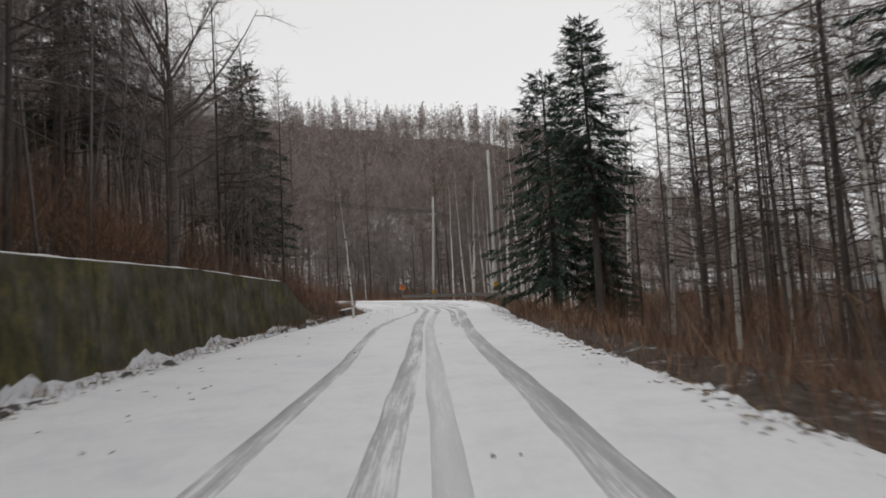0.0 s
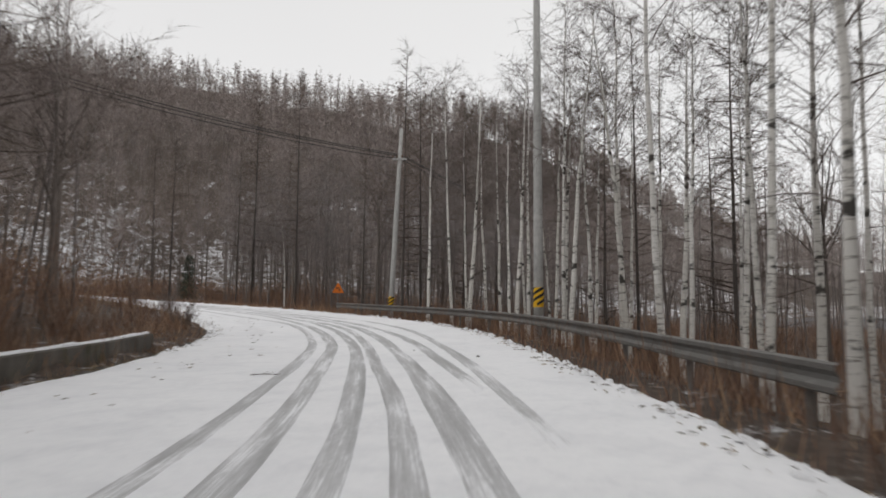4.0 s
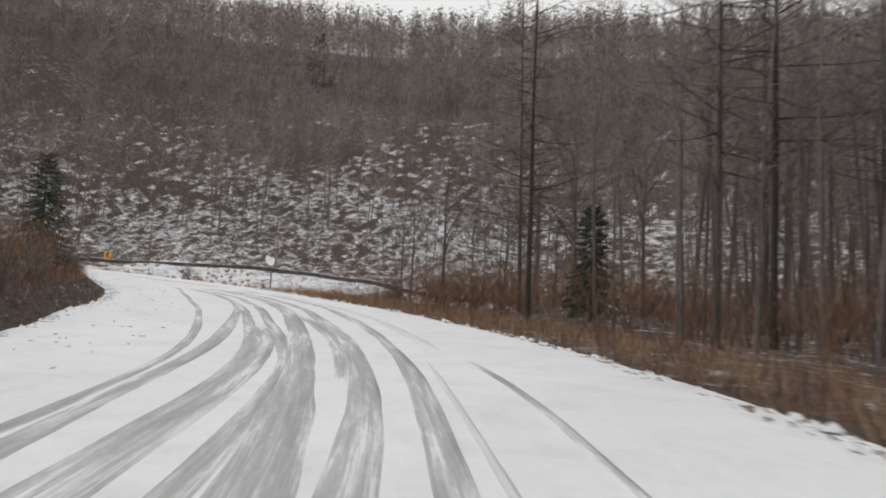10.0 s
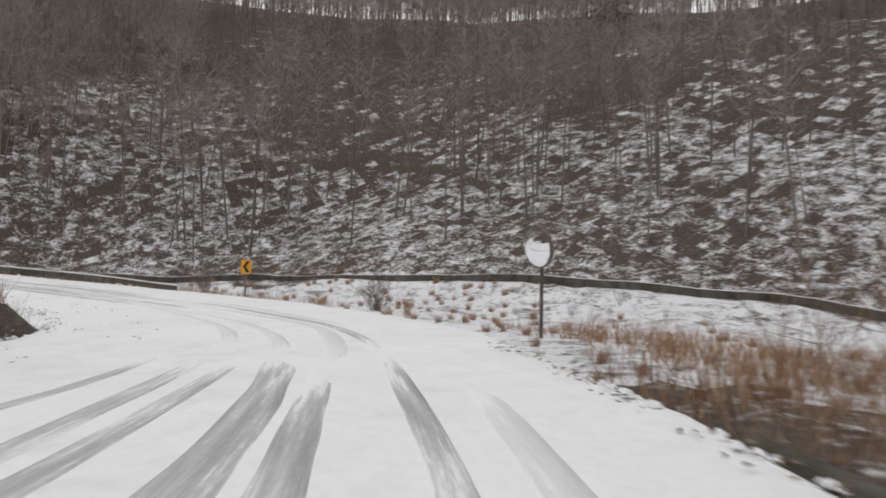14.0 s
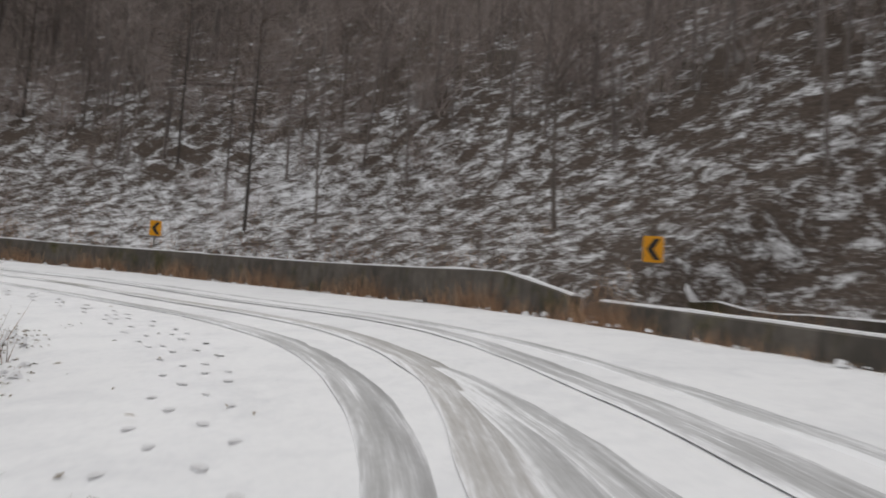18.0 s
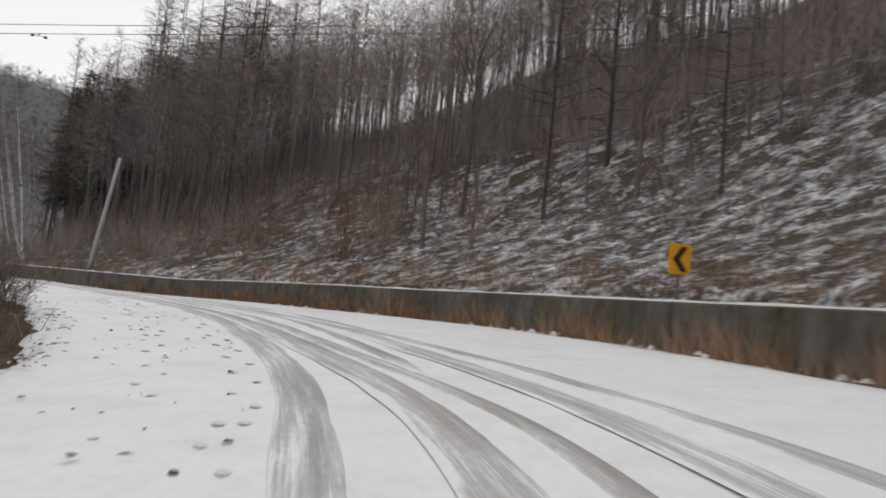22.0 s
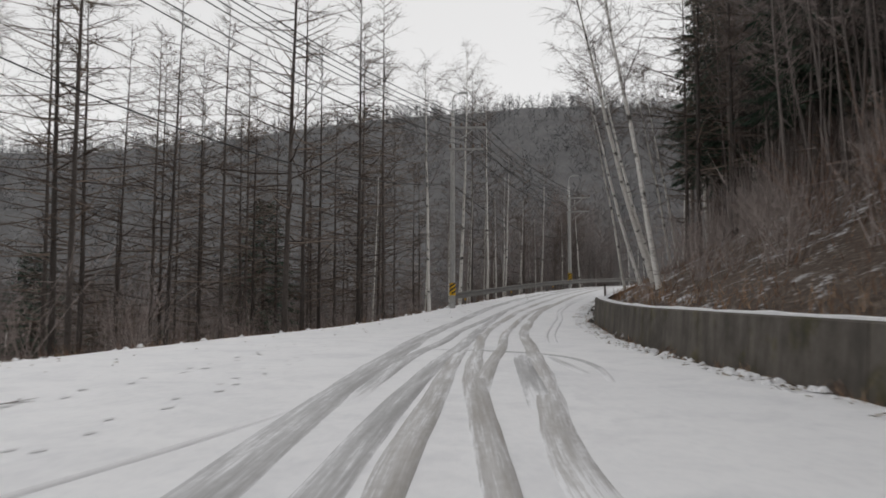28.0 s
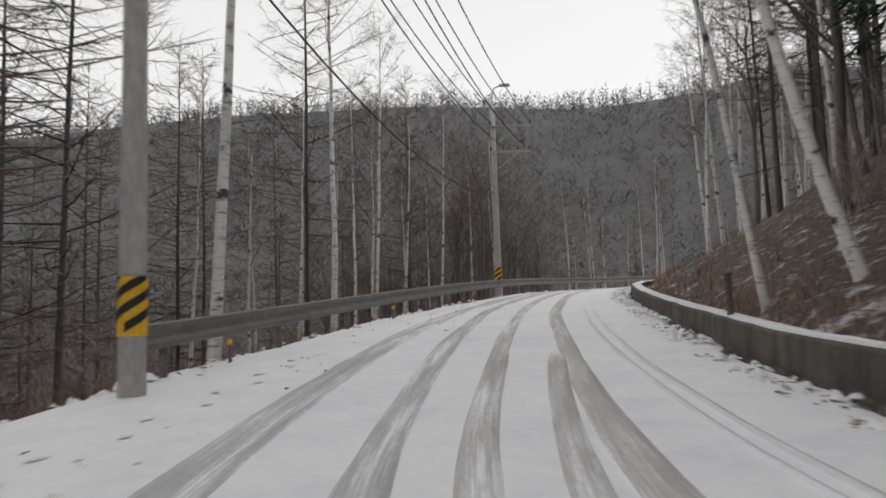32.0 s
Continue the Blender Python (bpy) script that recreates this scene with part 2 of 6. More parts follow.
MAT = {
    "snow": snow_surface("packed_snow"),
    "track": track_surface("tyre_track", 0.9),
    "brown_track": track_surface("brown_tyre_track", 0.9, (1.0, 0.93, 0.84)),
    "faint_track": track_surface("faint_tyre_track", 0.34),
    "smear": track_surface("swept_snow_smear", 0.26),
    "print": two_tone("trodden_snow", (0.66, 0.66, 0.67), (0.77, 0.77, 0.79), 6),
    "floor": forest_floor("thin_snow_on_leaf_litter", 0.005),
    "litter": forest_floor("leaf_litter_with_snow_patches", 0.10),
    # far floor: distance haze is put into this neutral grey
    "haze_floor": two_tone("hazed_forest_floor", (0.07, 0.07, 0.073), (0.15, 0.148, 0.149), 0.12, 0.9, fine=0.7),
    "verge": forest_floor("snowy_verge", -0.10),
    "bank": forest_floor("snowy_bank", 0.004),
    "brown_slope": forest_floor("brown_slope_litter", 0.045, 1.25),
    "wall": concrete_surface("stained_concrete", 0.32),
    "mossy": concrete_surface("mossy_concrete", 1.0),
    "cap": two_tone("wall_cap_snow", (0.72, 0.73, 0.76), (0.88, 0.88, 0.90), 2.5),
    "pole": two_tone("pole_concrete", (0.36, 0.355, 0.345), (0.50, 0.495, 0.48), 1.4, 0.85, (1, 1, 0.4)),
    "zinc": two_tone("weathered_zinc", (0.11, 0.10, 0.09), (0.22, 0.215, 0.205), 1.6, 0.6, (1, 1, 3), metal=0.3, spec=0.4),
    "rust": two_tone("dull_brown_steel", (0.07, 0.055, 0.045), (0.16, 0.13, 0.11), 4, 0.7, metal=0.3),
    "yellow": two_tone("band_yellow", (0.75, 0.42, 0.02), (0.85, 0.50, 0.03), 3, 0.45),
    "amber": two_tone("sign_amber", (0.82, 0.33, 0.01), (0.90, 0.40, 0.015), 3, 0.45),
    "orange": two_tone("sign_orange", (0.72, 0.17, 0.02), (0.80, 0.22, 0.03), 3, 0.45),
    "black": two_tone("sign_black", (0.018, 0.018, 0.018), (0.035, 0.034, 0.033), 5, 0.5),
    "wire": two_tone("cable_black", (0.03, 0.03, 0.032), (0.06, 0.06, 0.06), 5, 0.6),
    "ceramic": two_tone("insulator_brown", (0.10, 0.06, 0.04), (0.16, 0.10, 0.07), 8, 0.3),
    "birch": birch_surface("birch_bark"),
    "bark": two_tone("grey_brown_bark", (0.13, 0.11, 0.098), (0.26, 0.222, 0.198), 2.2, 0.92, (1, 1, 0.35), bump=0.8, depth=0.03, vary=0.4),
    "larch_bark": two_tone("larch_bark", (0.065, 0.056, 0.052), (0.16, 0.139, 0.126), 2.5, 0.92, (1, 1, 0.4), bump=0.8, depth=0.03, vary=0.4),
    "dark_bark": two_tone("conifer_bark", (0.055, 0.047, 0.042), (0.12, 0.102, 0.09), 2.5, 0.92, (1, 1, 0.4), bump=0.8, depth=0.03),
    "twig": by_island("bare_twigs", [(0, (0.09, 0.073, 0.066)), (0.5, (0.18, 0.146, 0.13)), (1, (0.28, 0.23, 0.205))]),
    "birch_twig": by_island("birch_twigs", [(0, (0.08, 0.06, 0.053)), (0.6, (0.16, 0.13, 0.115)), (1, (0.30, 0.27, 0.245))]),
    "larch_twig": by_island("larch_twigs", [(0, (0.08, 0.063, 0.055)), (0.6, (0.16, 0.127, 0.106)), (1, (0.25, 0.2, 0.165))]),
    "needle": by_island("conifer_needles", [(0, (0.03, 0.046, 0.036)), (0.5, (0.055, 0.085, 0.063)), (1, (0.095, 0.135, 0.095))]),
    "brush": by_island("dry_brush", [(0, (0.10, 0.064, 0.05)), (0.5, (0.21, 0.128, 0.092)), (0.85, (0.33, 0.20, 0.13)), (1, (0.44, 0.30, 0.19))]),
    "grass": by_island("dry_grass", [(0, (0.17, 0.10, 0.064)), (0.5, (0.37, 0.225, 0.14)), (1, (0.54, 0.38, 0.25))]),
    "creeper": by_island("dead_creeper", [(0, (0.06, 0.05, 0.03)), (0.6, (0.16, 0.12, 0.07)), (1, (0.30, 0.22, 0.13))]),
    # bare twig tones, lifted to carry the veil of haze in colour
    "woods": by_island("hill_wood_twigs", [(0, (0.23, 0.193, 0.18)), (0.5, (0.34, 0.29, 0.27)), (1, (0.45, 0.39, 0.365))]),
    # far crowns greyed and blued, so the haze sits in their colour
    "far_woods": by_island("hazed_wood_crowns", [(0, (0.115, 0.116, 0.122)), (0.6, (0.19, 0.19, 0.195)), (1, (0.29, 0.287, 0.288))]),
    # darker copies of the hill wood tones: shade among the trees as colour
    "shade_woods": by_island("shaded_wood_twigs", [(0, (0.13, 0.117, 0.113)), (0.5, (0.22, 0.198, 0.19)), (1, (0.32, 0.287, 0.273))]),
    "dark_woods": by_island("shaded_larch_twigs", [(0, (0.085, 0.077, 0.075)), (0.5, (0.14, 0.126, 0.122)), (1, (0.22, 0.198, 0.19))]),
    # trunk bark lightened in its base colour for a hazy look
    "wood_trunk": two_tone("wood_trunk_bark", (0.12, 0.104, 0.096), (0.25, 0.218, 0.203), 1.5, 0.92, (1, 1, 0.4), bump=0.5, depth=0.02),
    "mirror": material("convex_mirror", 0.06, 1.0, 0.5)[0],
    "rim": two_tone("mirror_rim_brown", (0.10, 0.085, 0.075), (0.18, 0.155, 0.14), 4, 0.5),
    "lens": two_tone("amber_reflector", (0.85, 0.40, 0.02), (0.95, 0.50, 0.04), 9, 0.2),
    "lamp": two_tone("lamp_grey", (0.45, 0.45, 0.45), (0.6, 0.6, 0.6), 4, 0.4),
    "stone": two_tone("dark_stone", (0.05, 0.045, 0.042), (0.14, 0.13, 0.12), 5, 0.9),
}
MAT["mirror"].node_tree.nodes["Principled BSDF"].inputs["Base Color"].default_value = (0.86, 0.87, 0.88, 1)


# ---- mesh helpers ----
class Shape:
    """Collects corners and faces for one mesh."""

    def __init__(self):
        self.v, self.f, self.m, self.uv = [], [], [], []

    def add(self, verts, faces, slot=0):
        k = len(self.v)
        self.v.extend(verts)
        self.f.extend([tuple(i + k for i in q) for q in faces])
        self.m.extend([slot] * len(faces))

    def tube(self, points, radii, sides=6, slot=0, cap=True):
        rings = []
        points = [Vector(p) for p in points]
        side = None
        for i, p in enumerate(points):
            d = (points[min(i + 1, len(points) - 1)] - points[max(i - 1, 0)]).normalized()
            if side is None:
                side = d.orthogonal().normalized()
            side = (side - d * side.dot(d)).normalized()
            other = d.cross(side)
            rings.append([p + radii[i] * (math.cos(a) * side + math.sin(a) * other) for a in (2 * math.pi * j / sides for j in range(sides))])
        verts = [tuple(q) for r in rings for q in r]
        faces = [(i * sides + j, i * sides + (j + 1) % sides, (i + 1) * sides + (j + 1) % sides, (i + 1) * sides + j)
                 for i in range(len(points) - 1) for j in range(sides)]
        if cap:
            faces.append(tuple(range((len(points) - 1) * sides, len(points) * sides)))
            faces.append(tuple(reversed(range(sides))))
        self.add(verts, faces, slot)

    def box(self, centre, size, turn=None, bevel=0.0, slot=0):
        sx, sy, sz = (0.5 * s for s in size)
        b = min(bevel, sx * 0.9, sy * 0.9)
        ring = [(sx - b, -sy), (sx, -sy + b), (sx, sy - b), (sx - b, sy), (-sx + b, sy), (-sx, sy - b), (-sx, -sy + b), (-sx + b, -sy)] if b else [(sx, -sy), (sx, sy), (-sx, sy), (-sx, -sy)]
        k = len(ring)
        verts = [Vector((x, y, z)) for z in (-sz, sz) for x, y in ring]
        m = turn or Matrix.Identity(3)
        verts = [tuple(m @ p + Vector(centre)) for p in verts]
        faces = [(j, (j + 1) % k, k + (j + 1) % k, k + j) for j in range(k)] + [tuple(reversed(range(k))), tuple(range(k, 2 * k))]
        self.add(verts, faces, slot)

    def plate(self, outline, thick, turn, centre, slot=0):
        """A flat plate with that outline (x, z), thickened along y, then turned and moved."""
        k = len(outline)
        verts = [tuple(turn @ Vector((x, y, z)) + Vector(centre)) for y in (-thick / 2, thick / 2) for x, z in outline]
        faces = [tuple(range(k)), tuple(reversed(range(k, 2 * k)))] + [(j, k + j, k + (j + 1) % k, (j + 1) % k) for j in range(k)]
        self.add(verts, faces, slot)

    def mesh(self, name, mats, smooth=False):
        me = bpy.data.meshes.new(name)
        me.from_pydata(self.v, [], self.f)
        for m in mats if isinstance(mats, (list, tuple)) else [mats]:
            me.materials.append(m)
        if any(self.m):
            me.polygons.foreach_set("material_index", self.m)
        if smooth:
            me.polygons.foreach_set("use_smooth", [True] * len(me.polygons))
        me.update()
        return me


def part(name, shape, mat, parent=None, label="", smooth=False):
    """Links a shape as one mesh object, under its thing where one is given."""
    ob = new(name, shape if isinstance(shape, bpy.types.Mesh) else shape.mesh(name, mat, smooth))
    if parent:
        ob.parent = parent
    if label:
        ob["label"] = label
    return ob


def thing(name, at, label, category, group="", turn=0.0):
    ob = new(name)
    ob.empty_display_size = 0.2
    ob.matrix_basis = pose(*at, 0, 0, turn)
    return tagged(ob, label, category, group)


def array_mesh(name, verts, faces, mat, smooth=False):
    """A mesh from arrays of corners (n, 3) and faces (m, 3 or 4)."""
    verts, faces = np.asarray(verts, dtype=np.float32), np.asarray(faces, dtype=np.int32)
    me = bpy.data.meshes.new(name)
    me.vertices.add(len(verts))
    me.vertices.foreach_set("co", verts.ravel())
    k = faces.shape[1]
    me.loops.add(faces.size)
    me.loops.foreach_set("vertex_index", faces.ravel())
    me.polygons.add(len(faces))
    me.polygons.foreach_set("loop_start", np.arange(0, faces.size, k, dtype=np.int32))
    if smooth:
        me.polygons.foreach_set("use_smooth", np.ones(len(faces), dtype=bool))
    me.materials.append(mat)
    me.update(calc_edges=True)
    return me


# ---- the road's line: mark, x, y, z, then the widths to its sides and its bank ----
LINE = [
    (-8, 16.7, -79.3, -4.59), (0, 10.6, -41.2, -2.50), (2.5, 6.9, -17.1, -1.20), (5, 4.3, 8.2, 0.02), (7.5, -1.5, 31.4, 1.24),
    (10, -15.0, 51.8, 2.59), (12.5, -32.1, 67.7, 3.99), (15.5, -56.8, 79.5, 5.72), (17, -69.8, 78.9, 6.60), (18.5, -80.8, 72.1, 7.48),
    (20, -87.4, 62.1, 8.34), (21.5, -88.5, 50.5, 9.17), (23, -85.8, 39.8, 9.94), (24.5, -80.4, 30.7, 10.57), (26.5, -70.4, 20.7, 11.14),
    (29, -55.1, 7.9, 11.63), (32, -37.5, -8.5, 12.46), (36, -18.3, -36.2, 14.85), (38, -13.0, -55.0, 15.80), (40, -15.5, -76.0, 16.60), (42, -29.0, -97.0, 17.40),
]
SIDES = [
    (-8, 4.7, 3.0, 0), (0, 4.7, 2.85, 0), (1.2, 5.1, 2.9, 0), (2.5, 5.2, 2.9, 0), (3.3, 5.1, 2.6, 0), (4.1, 6.1, 2.6, 0.01), (5, 6.0, 2.7, 0.02), (7.5, 6.0, 3.3, 0.04), (10, 6.4, 3.9, 0.03), (12.5, 7.6, 3.4, 0.01),
    (14.3, 7.0, 3.05, 0.02), (15.5, 7.0, 3.0, 0.03), (17, 4.4, 5.0, 0.075), (18.5, 3.3, 6.0, 0.095), (20, 2.9, 7.3, 0.102), (21.5, 3.3, 7.0, 0.102), (23, 3.2, 6.6, 0.09),
    (24.5, 3.2, 6.8, 0.065), (26.4, 3.5, 6.3, 0.025), (26.9, 4.6, 6.3, 0.01), (27.4, 8.2, 6.3, 0), (28, 9.5, 5.7, 0), (28.7, 9.6, 5.2, 0), (30, 8.2, 4.25, 0), (31.4, 5.7, 3.75, 0), (32, 5.1, 3.4, 0), (33.2, 4.9, 2.9, 0), (34.5, 4.1, 2.9, 0), (36, 2.6, 2.7, 0), (42, 3.0, 3.0, 0),
]


def glide(points, per=12):
    """Catmull-Rom curve through rows of numbers."""
    p = np.array([points[0], *points, points[-1]], dtype=float)
    p[0], p[-1] = 2 * p[1] - p[2], 2 * p[-2] - p[-3]
    out = []
    for i in range(1, len(p) - 2):
        a, b, c, d = p[i - 1:i + 3]
        for u in np.linspace(0, 1, per, endpoint=False):
            out.append(0.5 * (2 * b + (c - a) * u + (2 * a - 5 * b + 4 * c - d) * u ** 2 + (3 * b - a - 3 * c + d) * u ** 3))
    return np.array([*out, p[-2]])


dense = glide(LINE, 24)
arc = np.concatenate([[0], np.cumsum(np.linalg.norm(np.diff(dense[:, 1:3], axis=0), axis=1))])
STEP = 0.75
station = np.arange(0, arc[-1], STEP)
rmark, rx, ry, rz = (np.interp(station, arc, dense[:, k]) for k in range(4))
rc = np.stack([rx, ry], 1)
tangent = np.gradient(rc, axis=0)
tangent /= np.linalg.norm(tangent, axis=1)[:, None]
rright = np.stack([tangent[:, 1], -tangent[:, 0]], 1)
side_rows = np.array(SIDES, dtype=float)
rleft_w, rright_w, rbank = (np.interp(rmark, side_rows[:, 0], side_rows[:, k]) for k in (1, 2, 3))


def ease(v):
    v = np.clip(v, 0, 1)
    return v * v * (3 - 2 * v)


def at_mark(mark, lateral=0.0):
    """Place on the road's surface plane at a mark and a distance to the right of the line, and the heading there."""
    k = int(np.argmin(np.abs(rmark - mark)))
    p = rc[k] + lateral * rright[k]
    return p[0], p[1], rz[k] + lateral * rbank[k], math.degrees(math.atan2(-tangent[k][0], tangent[k][1]))


def near_road(x, y):
    """Index of the nearest station and the distance to the right of the line, for arrays."""
    x, y = np.asarray(x, float), np.asarray(y, float)
    best = np.zeros(len(x), int)
    for a in range(0, len(x), 20000):
        d = (x[a:a + 20000, None] - rx[None]) ** 2 + (y[a:a + 20000, None] - ry[None]) ** 2
        best[a:a + 20000] = d.argmin(1)
    lat = (x - rx[best]) * rright[best, 0] + (y - ry[best]) * rright[best, 1]
    away = np.hypot(x - rx[best], y - ry[best])
    return best, np.where(lat >= 0, away, -away)


# foot of the hill: a low line outside the bend, then the road's own edge up the second leg
FOOT_EAST = [(170, 165), (60, 132), (0, 119), (-35, 110), (-53, 105.5), (-66, 99), (-77, 92.5), (-84, 87.5), (-89.5, 81.5), (-94.5, 74.5)]
upper = np.where(rmark > 19.7)[0][::3]
foot = np.array([*FOOT_EAST, *(rc[upper] + (rright_w[upper] + 0.75)[:, None] * rright[upper])])


def hill_depth(x, y):
    """Signed distance uphill of the foot line, for arrays."""
    a, b = foot[:-1], foot[1:]
    ab = b - a
    out = np.empty(len(x))
    for s in range(0, len(x), 20000):
        p = np.stack([x[s:s + 20000], y[s:s + 20000]], 1)
        ap = p[:, None] - a[None]
        u = np.clip((ap * ab).sum(2) / (ab * ab).sum(1), 0, 1)
        q = ap - u[..., None] * ab
        d2 = (q * q).sum(2)
        k = d2.argmin(1)
        i = np.arange(len(p))
        cross = ab[k, 0] * ap[i, k, 1] - ab[k, 1] * ap[i, k, 0]
        out[s:s + 20000] = np.where(cross < 0, 1, -1) * np.sqrt(d2[i, k])
    return out


def wave(x, y, size, seed):
    r = np.random.RandomState(seed)
    out = 0
    for k in range(5):
        a, ph, f = r.uniform(0, 6.28), r.uniform(0, 6.28), r.uniform(0.7, 1.6) / size
        out = out + np.sin((x * math.cos(a) + y * math.sin(a)) * 6.28 * f + ph)
    return out / 5


RING = [(-180, 110), (-120, 90), (-60, 70), (-15, 35), (15, 16), (40, 26), (70, 88), (100, 100), (125, 128), (140, 134), (160, 128), (180, 110)]


def ground_height(x, y):
    x, y = np.atleast_1d(np.asarray(x, float)), np.atleast_1d(np.asarray(y, float))
    k, lat = near_road(x, y)
    # the lie of the land between the legs
    base, weight = np.zeros(len(x)), np.zeros(len(x))
    for s in range(0, len(station), 8):
        w = 1 / ((x - rx[s]) ** 2 + (y - ry[s]) ** 2 + 30) ** 1.6
        base, weight = base + w * rz[s], weight + w
    base = base / weight
    mark = rmark[k]
    # valley beside the first leg
    east = ease((lat - rright_w[k]) / 14) * ease((14.0 - mark) / 6) * (lat > 0)
    base = base - 3.2 * east
    d = hill_depth(x, y)
    fall = (1 - 0.78 * ease((x + 25) / 130)) * (1 + 0.11 * ease((-75 - x) / 70))
    rise = np.where(d > 0, 150 * (1 - np.exp(-np.maximum(d, 0) / 245)), 0) * fall
    rise = rise + np.where(d > 0, 3.0 * ease(d / 12), 0) * ease((mark - 18.5) / 1.5)
    rise = rise + ease(d / 40) * (2.5 * wave(x, y, 60, 3) + 6 * wave(x, y, 170, 4))
    r, az = np.hypot(x + 20, y), np.degrees(np.arctan2(x + 20, y))
    ring = np.interp(az, [q[0] for q in RING], [q[1] for q in RING])
    ring = ring * ease((r - 110) / 330) * (1 + 0.10 * wave(x, y, 300, 7)) + ease((r - 420) / 500) * 40
    ring = np.where((d > 0) & (x < 60) & (y > -60), 0, ring)
    lift = np.interp(x, [-96, -91, -84.5, -77, -66, -53], [0.85, 0.9, 2.0, 1.95, 1.75, 1.6])
    base = base + lift * ease((d + 9) / 9) * ease((-52 - x) / 20) * (d < 1) * ease((y - 60) / 8)
    base = base + lift * ease((-52 - x) / 20) * (d >= 1) * ease((y - 60) / 8) * ease((20.5 - mark) / 1.0)
    land = base + np.maximum(rise, ring) + 0.16 * wave(x, y, 7, 11) + 0.35 * wave(x, y, 19, 12)
    # the road's bed and shoulders
    surface = rz[k] + np.clip(lat, -rleft_w[k], rright_w[k]) * rbank[k]
    e = np.where(lat > 0, lat - rright_w[k], -lat - rleft_w[k])
    step_r = np.interp(mark, [17.8, 18.2, 19.5, 19.95, 27, 28.5, 30, 32.1, 32.3, 33, 34], [0, 0.2, 0.32, 0.98, 0.95, 0.9, 0.88, 0.85, 0.46, 0.3, 0.26])
    step_l = np.interp(mark, [-8, 3.15, 3.35, 3.8, 4.2, 5.2, 5.3, 6.2, 6.6, 9, 14, 16, 24, 25, 26], [2.05, 1.7, 1.0, 0.45, 0.15, 0.15, 0.3, 0.25, 0.25, 0.5, 0.7, 0.6, 0.5, 0.3, -0.2])
    walled = (lat < 0) & (mark < 4.3)
    rise_at = np.where(walled, np.interp(mark, [2.6, 3.4, 4.2], [1.48, 1.48, 0.72]), 0.72)
    side = np.where(lat > 0, step_r, step_l) * ease((e - rise_at) / 0.4)
    drop = np.where((lat > 0) & (mark < 9.2), -1.7 * ease((e - 1.2) / 4.5), 0) + np.where((lat < 0) & (mark > 25.5), -2.6 * ease((e - np.interp(mark, [26, 27.5, 30.2, 31.5], [0.6, 4.2, 4.6, 0.8])) / 5), 0)
    grow = 0.05 * wave(x, y, 2.3, 5) * ease(e / 1.5)
    verge = surface - np.where(walled, 0.05, 0.14) - np.where(walled, 0.02, 0.16) * ease(e / 0.3) * (1 - ease((e - 0.75) / 0.4)) + side + drop + grow + np.where((lat > 0) & (mark > 19.6), 0.5 * np.maximum(e - 0.9, 0), 0)
    t = ease((e - 0.5) / 11)
    t = np.where((lat > 0) & (mark > 19.6), ease((e - 3) / 14), t)
    return np.where(e <= 0, surface - 0.14 + 0.09 * walled * ease((e + 0.5) / 0.5), verge * (1 - t) + land * t)


def height_at(x, y):
    return float(ground_height([x], [y])[0])


# ---- ground, one sheet out to the horizon ----
def spaced(lo, hi, near, reach):
    inner = list(np.arange(lo, hi + near, near))
    out, s = [], near
    a, b = inner[0], inner[-1]
    left, right = [], []
    while a > -reach or b < reach:
        s *= 1.16
        a, b = a - s, b + s
        left.append(a)
        right.append(b)
    return np.array([*reversed(left), *inner, *right])


gx, gy = spaced(-122, 34, 0.8, 1500), spaced(-62, 122, 0.8, 1500)
mx, my = np.meshgrid(gx, gy)
gz = ground_height(mx.ravel(), my.ravel())
nx = len(gx)
cells = (np.arange(len(gy) - 1)[:, None] * nx + np.arange(nx - 1)[None]).ravel()
ground = new("ground", array_mesh("ground", np.stack([mx.ravel(), my.ravel(), gz], 1), np.stack([cells, cells + 1, cells + nx + 1, cells + nx], 1), MAT["floor"], True))
middle_x, middle_y = (gx[:-1] + gx[1:]) / 2, (gy[:-1] + gy[1:]) / 2
fx, fy = (v.ravel() for v in np.meshgrid(middle_x, middle_y))
uphill = hill_depth(fx, fy) + 3 * wave(fx, fy, 9, 21)
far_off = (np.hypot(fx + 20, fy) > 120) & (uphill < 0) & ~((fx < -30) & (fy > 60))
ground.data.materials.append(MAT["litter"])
ground.data.materials.append(MAT["haze_floor"])
ground.data.materials.append(MAT["verge"])
ground.data.materials.append(MAT["brown_slope"])
snowy = (uphill < -1) & (uphill > -22) & (fx < -40) & (fx > -96) & (fy > 72)
open_field = (uphill < -6) & (fx < -12) & (fy > 62 - 0.55 * (fx + 15))
road_k, road_lat = near_road(fx, fy)
wall_foot = (road_lat < 0) & (rmark[road_k] < 4.3) & (-road_lat - rleft_w[road_k] < 1.5)
high = uphill > np.where(fx < -84, 16, 19) + 11 * wave(fx, fy, 23, 33) + np.random.RandomState(6).normal(0, 9, len(fx))
ground.data.materials.append(MAT["bank"])
bank = (uphill > -4) & (uphill < 9.5 + 4 * wave(fx, fy, 8, 35)) & (fy > 8) & (fy < 76) & (fx < -68)
bank |= np.hypot(fx + 80.5, fy - 11.5) < 5 + 2.5 * wave(fx, fy, 5, 37)
brown = (uphill >= -6) & (fy < 6 + 5 * wave(fx, fy, 11, 31)) & (fx > -100)
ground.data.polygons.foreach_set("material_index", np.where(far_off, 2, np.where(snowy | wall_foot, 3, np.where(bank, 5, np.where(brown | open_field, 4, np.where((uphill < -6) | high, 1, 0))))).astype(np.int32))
tagged(ground, "forest ground of brown leaf litter under patchy thin snow", "ground", kind="structure")


